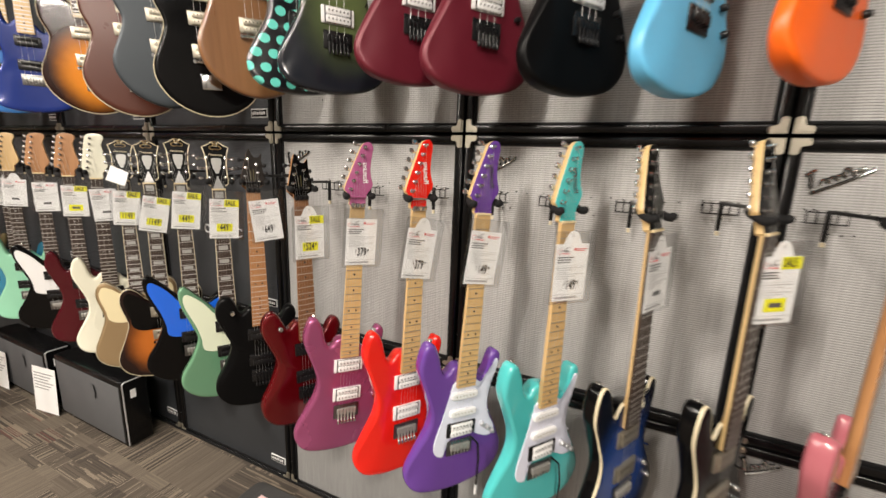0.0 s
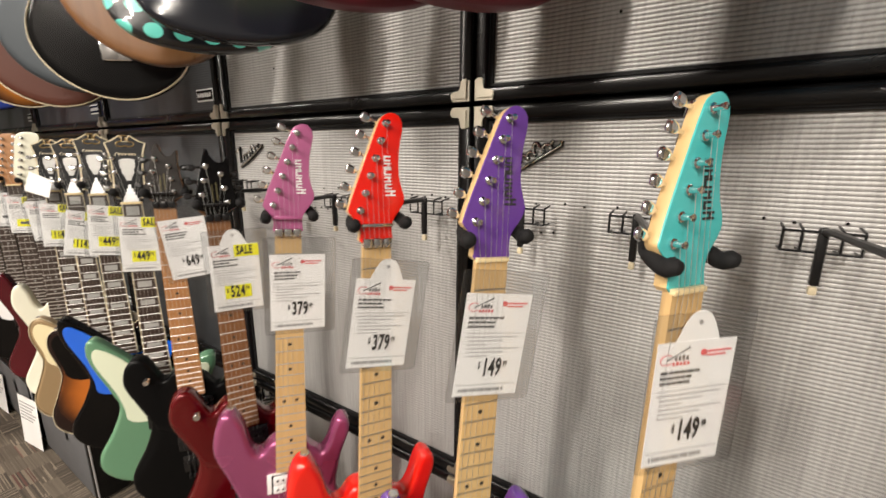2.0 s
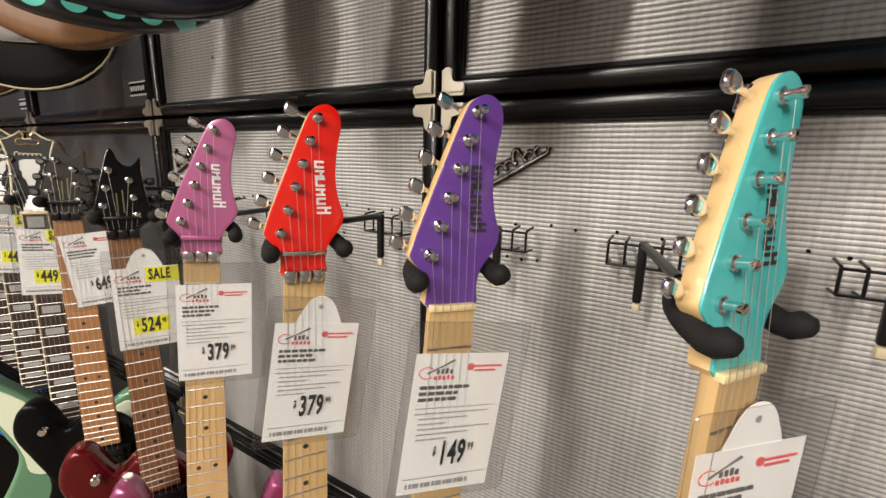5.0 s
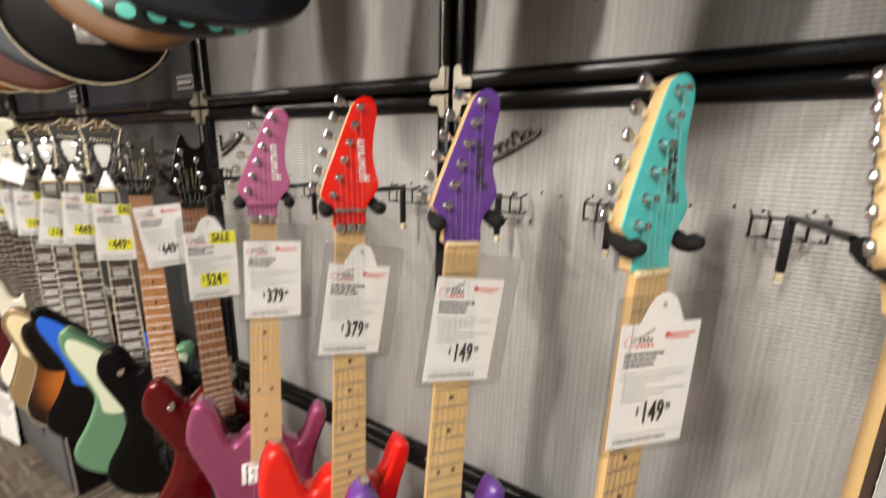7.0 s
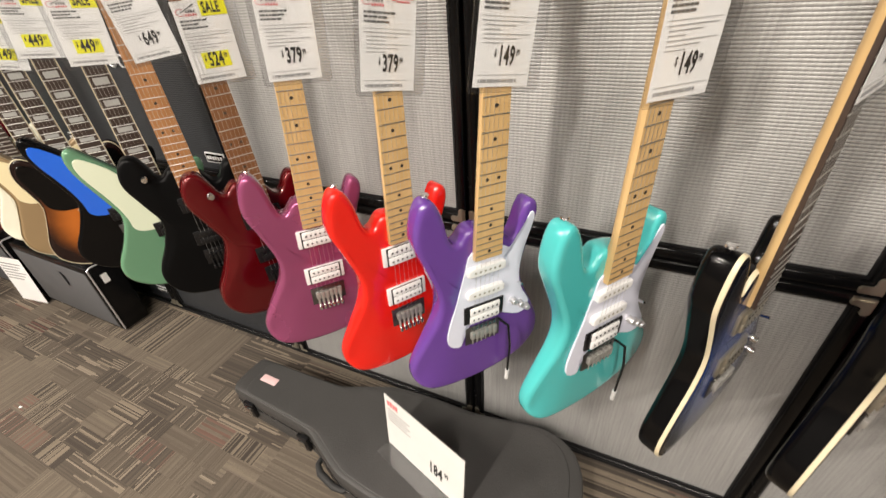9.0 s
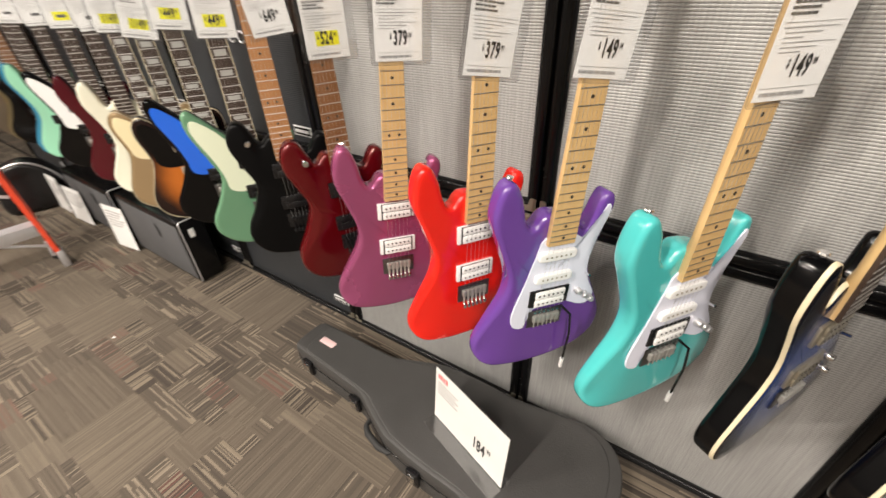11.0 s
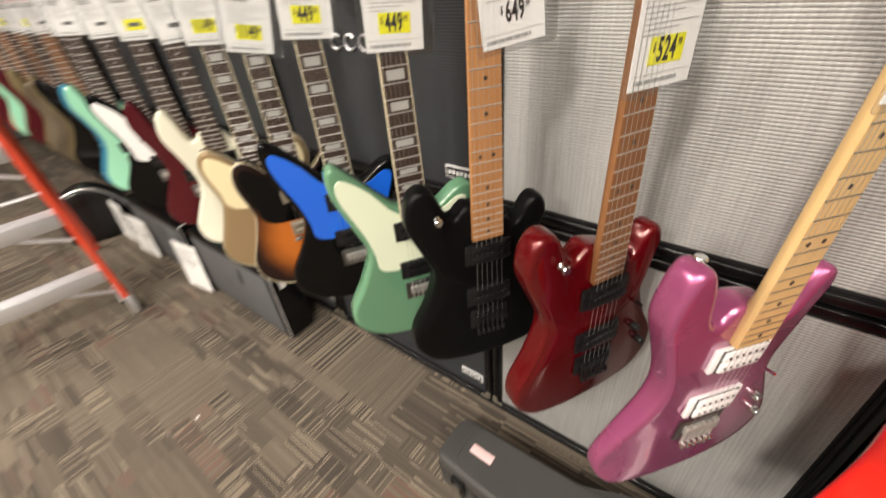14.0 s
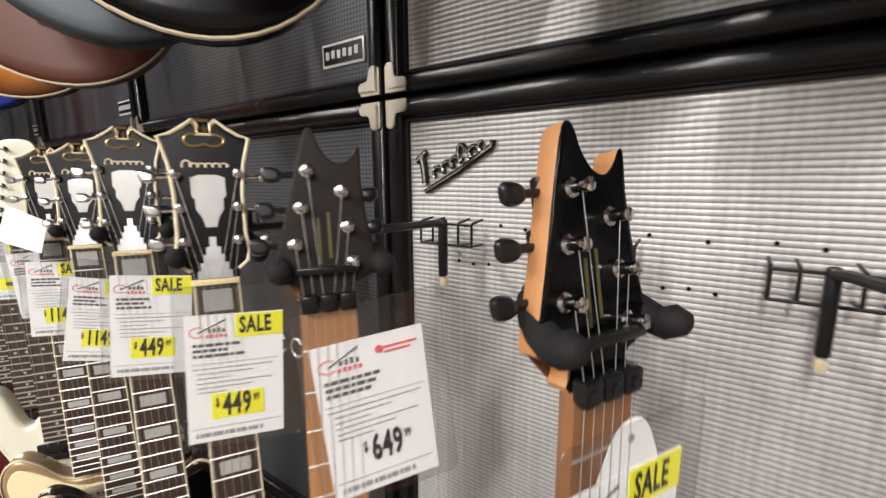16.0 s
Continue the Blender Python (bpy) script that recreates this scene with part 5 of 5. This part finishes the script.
upper("honey sunburst single-cut guitar with black pickguard", -1.58, 56, z=2.455, body="honey_burst", binding="cream", bw=0.0036, guard="black", **LES)
upper("glossy royal blue electric guitar", -1.98, 55, z=2.43, body="royal", head_paint="royal", style="hh", board="maple")
upper("sky blue sparkling electric guitar", -2.2, 55, z=2.43, body="sky", head_paint="sky", style="hh", board="maple")
for i, c in enumerate(("red", "royal", "copper", "black", "sage", "wine")):
    upper("%s electric guitar high on the wall" % {"sage": "green", "wine": "wine red"}.get(c, c), -2.44 - 0.24 * i, 55, body=c, head_paint="black", style="hh", board="rosewood")


# ---- hard case with its price sign ----
def case_outline():
    top = [(-.79, .0), (-.788, .045), (-.775, .07), (-.74, .077), (-.60, .082), (-.45, .089), (-.405, .098), (-.36, .118), (-.27, .156), (-.22, .168), (-.10, .178), (.02, .18), (.12, .195), (.24, .215), (.33, .19), (.38, .12), (.395, .0)]
    return smooth_outline(top + [(x, -y) for x, y in reversed(top[1:-1])], 3)


def guitar_case(m):
    t = thing("guitar_case", m, "black moulded hard guitar case lying on the carpet", "guitar case")
    lay = pose(0, 0, 0, -90)
    o = case_outline()
    part("lower_shell", slab(bmesh.new(), o, -0.082, -0.002, 0.004, 0.02, (-.05, 0)), M["case_shell"], t, "", lay)
    lid = part("lid", slab(bmesh.new(), o, -0.148, -0.088, 0.013, 0.004, (-.05, 0), steps=2), M["case_shell"], t, "flat black lid with bevelled edge", lay)
    inner = [Vector((-.05, 0)) + (p - Vector((-.05, 0))) * 0.92 for p in o]
    part("lid_panel", slab(bmesh.new(), inner, -0.1515, -0.146, 0.003, 0, (-.05, 0)), M["case_shell"], lid, "raised lid panel")
    big = [Vector((-.05, 0)) + (p - Vector((-.05, 0))) * 1.006 for p in o]
    part("valance", slab(bmesh.new(), big, -0.0885, -0.0815, 0.001, 0.001, (-.05, 0)), M["black_metal"], t, "dark closing rim", lay)
    part("brand_plate", new_box(-0.71, -0.64, -0.012, 0.016, 0.149, 0.152, 0.0015), M["rose_plate"], t, "small pink and white plate", pose(0, 0, 0))
    for x, y in ((-.70, -.081), (-.44, -.098), (-.12, -.183), (.2, -.212)):
        bm = bmesh.new()
        box(bm, x - 0.022, x + 0.022, y - 0.012, y + 0.003, 0.05, 0.118, 0.004)
        la = part("latch", bm, M["black_metal"], t, "black latch")
        part("latch_tongue", new_box(x - 0.013, x + 0.013, y - 0.018, y - 0.011, 0.07, 0.105, 0.003), M["chrome"], la, "bright latch tongue")
    bm = bmesh.new()
    tube(bm, [(-.36, -.108, .075), (-.355, -.14, .075), (-.33, -.158, .075), (-.27, -.172, .075), (-.235, -.17, .075), (-.222, -.155, .075)], [.007, .009, .0115, .0115, .009, .007], 10)
    part("handle", bm, M["rubber"], t, "black carrying handle")
    return t


M["rose_plate"] = plain("rose_plate", (0.72, 0.5, 0.5), 0.4)
guitar_case(pose(0.0, -0.268, 0.0, 0, 0, -1.5))


def table_sign(m, w, h, price):
    t = thing("price_sign", m, "white price sign in a clear acrylic holder", "sign")
    part("sheet", new_box(-w / 2, w / 2, -0.0005, 0.0005, 0.004, h), M["dimmed_paper"], t, "white printed sheet", smooth=0)
    hb = plate(bmesh.new(), [(0.0015, h + 0.003), (0.003, h + 0.003), (0.003, 0.0015), (0.06, 0.0015), (0.06, -0.001), (-0.045, -0.001), (-0.045, 0.0015), (0.0015, 0.0015)], -w / 2 - 0.004, w / 2 + 0.004)
    bmesh.ops.rotate(hb, verts=hb.verts, cent=(0, 0, 0), matrix=Matrix.Rotation(radians(90), 3, "Z"))
    ho = part("holder", hb, M["acrylic"], t, "clear acrylic holder", smooth=0)
    ho.visible_shadow = False
    bm = bmesh.new()
    for k in range(4):
        box(bm, -w / 2 + 0.012 + 0.011 * k, -w / 2 + 0.02 + 0.011 * k, -0.0012, -0.0004, h - 0.035, h - 0.018 + 0.003 * (k % 2))
    part("store_mark", bm, M["red_ink"], t, "red store emblem", smooth=0)
    bm = bmesh.new()
    for k in range(5):
        box(bm, -w / 2 + 0.012, -w / 2 + 0.10 - 0.012 * (k % 2), -0.0012, -0.0004, h - 0.052 - 0.011 * k, h - 0.048 - 0.011 * k)
    part("print_block", bm, M["grey_ink"], t, smooth=0)
    if price:
        place("price", letters(price, M["ink"], 0.46, 0.03), t, Matrix.Translation((w * 0.17, -0.0012, h * 0.33)) @ Matrix.Diagonal((.066, 1, .066, 1)))
        place("cents", letters("99", M["ink"], 0.46, 0.03), t, Matrix.Translation((w * 0.17 + 0.038, -0.0012, h * 0.33 + 0.016)) @ Matrix.Diagonal((.028, 1, .028, 1)))
    return t


table_sign(pose(-0.02, -0.33, 0.153, -5, 0, -18), 0.29, 0.215, "184")


# ---- amplifiers, cards and cases on the floor at the far end ----
def combo_amp(x0, x1, y0, y1, h):
    t = thing("guitar_amplifier", pose(x0, y0, 0), "dark grey guitar amplifier standing on the carpet", "amplifier", "amplifiers on the floor")
    w, d = x1 - x0, y1 - y0
    bm = bmesh.new()
    box(bm, 0, w, 0, d, 0.008, h, 0.012, 3)
    part("cabinet", bm, M["tolex"], t)
    part("front_grille", new_box(0.02, w - 0.02, -0.003, 0.004, 0.03, h - 0.03, 0.002), M["amp_grey"], t, "dark grey grille cloth")
    bm = bmesh.new()
    tube(bm, [(w + 0.001, 0.006, 0.02), (w + 0.001, 0.006, h - 0.012), (w + 0.001, 0.016, h - 0.004), (w + 0.001, d - 0.02, h - 0.004)], 0.0035, 6)
    part("edge_trim", bm, M["aluminium"], t, "bright metal edge trim")
    part("side_sticker", new_box(w, w + 0.0015, d * 0.3, d * 0.5, h - 0.1, h - 0.055), M["paper"], t, "small white sticker")
    for fx in (0.04, w - 0.04):
        part("foot", lathe(bmesh.new(), [(0.014, 0), (0.016, 0.01)], "z", 10, (fx, d / 2, 0)), M["rubber"], t)
    bm = bmesh.new()
    o = smooth_outline([(-.022, -.03), (-.02, .02), (0, .035), (.02, .02), (.022, -.03), (0, -.045)], 3)
    plate(bm, [tuple(p) for p in o], -0.006, -0.005)
    part("hang_tag", bm, M["amp_grey"], t, "grey hanging tag", pose(w - 0.25, -0.005, h - 0.1), smooth=0)
    return t


def floor_card(x, y, yaw, w, h, lean):
    t = thing("price_card", pose(x, y, 0.001, -lean, 0, yaw), "white price card leaning at the floor", "price card", "cards on the floor")
    part("sheet", new_box(-w / 2, w / 2, 0, 0.0008, 0, h), M["paper"], t, "white printed sheet", smooth=0)
    bm = bmesh.new()
    for k in range(6):
        box(bm, -w / 2 + 0.012, w / 2 - 0.02 - 0.02 * (k % 3), -0.001, 0.0, h - 0.04 - 0.018 * k, h - 0.034 - 0.018 * k)
    part("print_block", bm, M["grey_ink"], t, smooth=0)
    return t


combo_amp(-2.30, -1.66, -0.225, -0.1, 0.365)
combo_amp(-3.05, -2.40, -0.23, -0.1, 0.35)
floor_card(-2.38, -0.262, 8, 0.19, 0.27, 3)
floor_card(-2.98, -0.265, 4, 0.24, 0.24, 3)
floor_card(-3.3, -0.262, 0, 0.2, 0.25, 3)


def gig_bag(m):
    t = thing("gig_bag", m, "shiny black padded bag with a silver zip strip", "bag")
    o = smooth_outline([(-.28, .02), (-.3, .25), (-.22, .46), (-.05, .54), (.12, .5), (.26, .34), (.3, .15), (.27, .02), (0, .0)], 4)
    part("shell", slab(bmesh.new(), o, -0.13, 0.13, 0.05, 0.05), M["bag"], t)
    bm = bmesh.new()
    tube(bm, [(p.x * 0.985, -0.118, p.y * 0.985 + 0.003) for p in o[4:28]], 0.012, 6)
    part("zip_strip", bm, M["aluminium"], t, "silver strip")
    return t


M["bag"] = plain("bag", (0.012, 0.012, 0.013), 0.3, grain=0.3)
gig_bag(pose(-3.5, -0.31, 0, 0, 0, 70) @ Matrix.Scale(0.64, 4))


# ---- step ladder ----
def step_ladder():
    t = thing("step_ladder", pose(-2.51, -0.53, 0, 0, 0, -9), "orange-red fibreglass step ladder with aluminium steps", "ladder")
    h, lean, taper, wide = 1.9, -0.10, 0.055, 0.68

    def rail_pt(s, z):
        return Vector((lean * z, -(taper * z if s == 0 else wide - taper * z), z))

    for s in (0, 1):
        bm = bmesh.new()
        a, b = rail_pt(s, 0.075), rail_pt(s, h)
        vs = []
        for p in (a, b):
            vs.append([bm.verts.new(p + Vector(q)) for q in ((-.035, -.012, 0), (.035, -.012, 0), (.035, .012, 0), (-.035, .012, 0))])
        for k in range(4):
            bm.faces.new((vs[0][k], vs[0][(k + 1) % 4], vs[1][(k + 1) % 4], vs[1][k]))
        bm.faces.new(vs[0]); bm.faces.new(vs[1])
        bmesh.ops.bevel(bm, geom=bm.edges[:], offset=0.004, segments=2, affect="EDGES")
        r = part("rail", bm, M["ladder_red"], t, "orange-red fibreglass rail")
        q = rail_pt(s, 0)
        part("foot", new_box(q.x - 0.03, q.x + 0.03, q.y - 0.016, q.y + 0.016, 0.0, 0.1, 0.004), M["aluminium"], r, "aluminium foot with rubber sole")
        bm = bmesh.new()
        tube(bm, [(q.x - 0.03, q.y - 0.03, 0.15), (q.x - 0.11, q.y - 0.03, 0.12), (q.x - 0.12, q.y - 0.03, 0.05)], 0.006, 6)
        tube(bm, [(q.x - 0.03, q.y - 0.03, 0.06), (q.x - 0.11, q.y - 0.03, 0.12)], 0.006, 6)
        br = part("caster_bracket", bm, M["aluminium"], t)
        part("caster", lathe(bmesh.new(), [(0.02, -0.012), (0.026, -0.008), (0.026, 0.008), (0.02, 0.012)], "y", 14, (q.x - 0.12, q.y - 0.03, 0.027)), M["rubber"], br, "small black caster")
        # rear leg
        bm = bmesh.new()
        a2, b2 = Vector((-0.85, a.y - (0.04 if s == 0 else -0.04), 0.0)), Vector((b.x - 0.12, b.y, h))
        tube(bm, [a2, b2], 0.022, 4)
        part("rear_leg", bm, M["ladder_red"], t, "orange-red rear leg")
    for k, z in enumerate((0.27, 0.56, 0.85, 1.14, 1.43)):
        a, b = rail_pt(0, z), rail_pt(1, z)
        bm = bmesh.new()
        box(bm, a.x - 0.045, a.x + 0.04, b.y + 0.012, a.y - 0.012, z - 0.006, z, 0.002)
        box(bm, a.x + 0.034, a.x + 0.041, b.y + 0.012, a.y - 0.012, z - 0.06, z, 0.002)
        box(bm, a.x - 0.045, a.x - 0.039, b.y + 0.012, a.y - 0.012, z - 0.035, z, 0.002)
        for j in range(5):
            box(bm, a.x - 0.035 + 0.015 * j, a.x - 0.031 + 0.015 * j, b.y + 0.014, a.y - 0.014, z - 0.001, z + 0.0025)
        st = part("step", bm, M["aluminium"], t, "ribbed aluminium step")
        for p, s in ((a, -1), (b, 1)):
            part("brace", tube(bmesh.new(), [(p.x + 0.03, p.y + s * 0.012, z - 0.13), (p.x + 0.03, p.y + s * 0.17, z - 0.058)], 0.0085, 6), M["aluminium"], st)
    for z in (0.45, 0.9, 1.35):
        u = z / h
        x = -0.85 + (lean * h - 0.12 + 0.85) * u
        part("rear_bar", tube(bmesh.new(), [(x, -0.06 - 0.05 * u, z), (x, -0.62 + 0.05 * u, z)], 0.012, 8), M["aluminium"], t)
    part("top_cap", new_box(lean * h - 0.2, lean * h + 0.06, -wide + 0.06, -0.06, h - 0.02, h + 0.03, 0.01), M["ladder_red"], t)
    return t


step_ladder()


def display_shelf(x, y, w, d, h, levels):
    t = thing("display_shelf", pose(x, y, 0), "brown wooden shop display shelf at the far end", "shelf", "wooden display shelves")
    part("back_panel", new_box(0, 0.02, -d, 0, 0.0, h, 0.003), M["walnut_top"], t)
    for sy in (-d, -0.025):
        part("side_panel", new_box(0.02, w, sy, sy + 0.025, 0.0, h, 0.003), M["walnut_top"], t)
    for k in range(levels + 1):
        z = 0.06 + (h - 0.09) * k / levels
        part("shelf_board", new_box(0.021, w - 0.005, -d + 0.026, -0.026, z, z + 0.025, 0.003), M["walnut_top"], t)
    return t


for k in range(3):
    display_shelf(-6.9, -0.5 - 1.05 * k, 0.45, 1.0, 1.35, 3)

# white crumb on the carpet
tagged(new("paper_crumb", mesh_of("paper_crumb", new_box(-0.005, 0.006, -0.004, 0.004, 0.0, 0.004, 0.0015), M["paper"])), "tiny white paper scrap on the carpet", "scrap").matrix_world = pose(-1.647, -0.653, 0.0, 0, 0, 20)
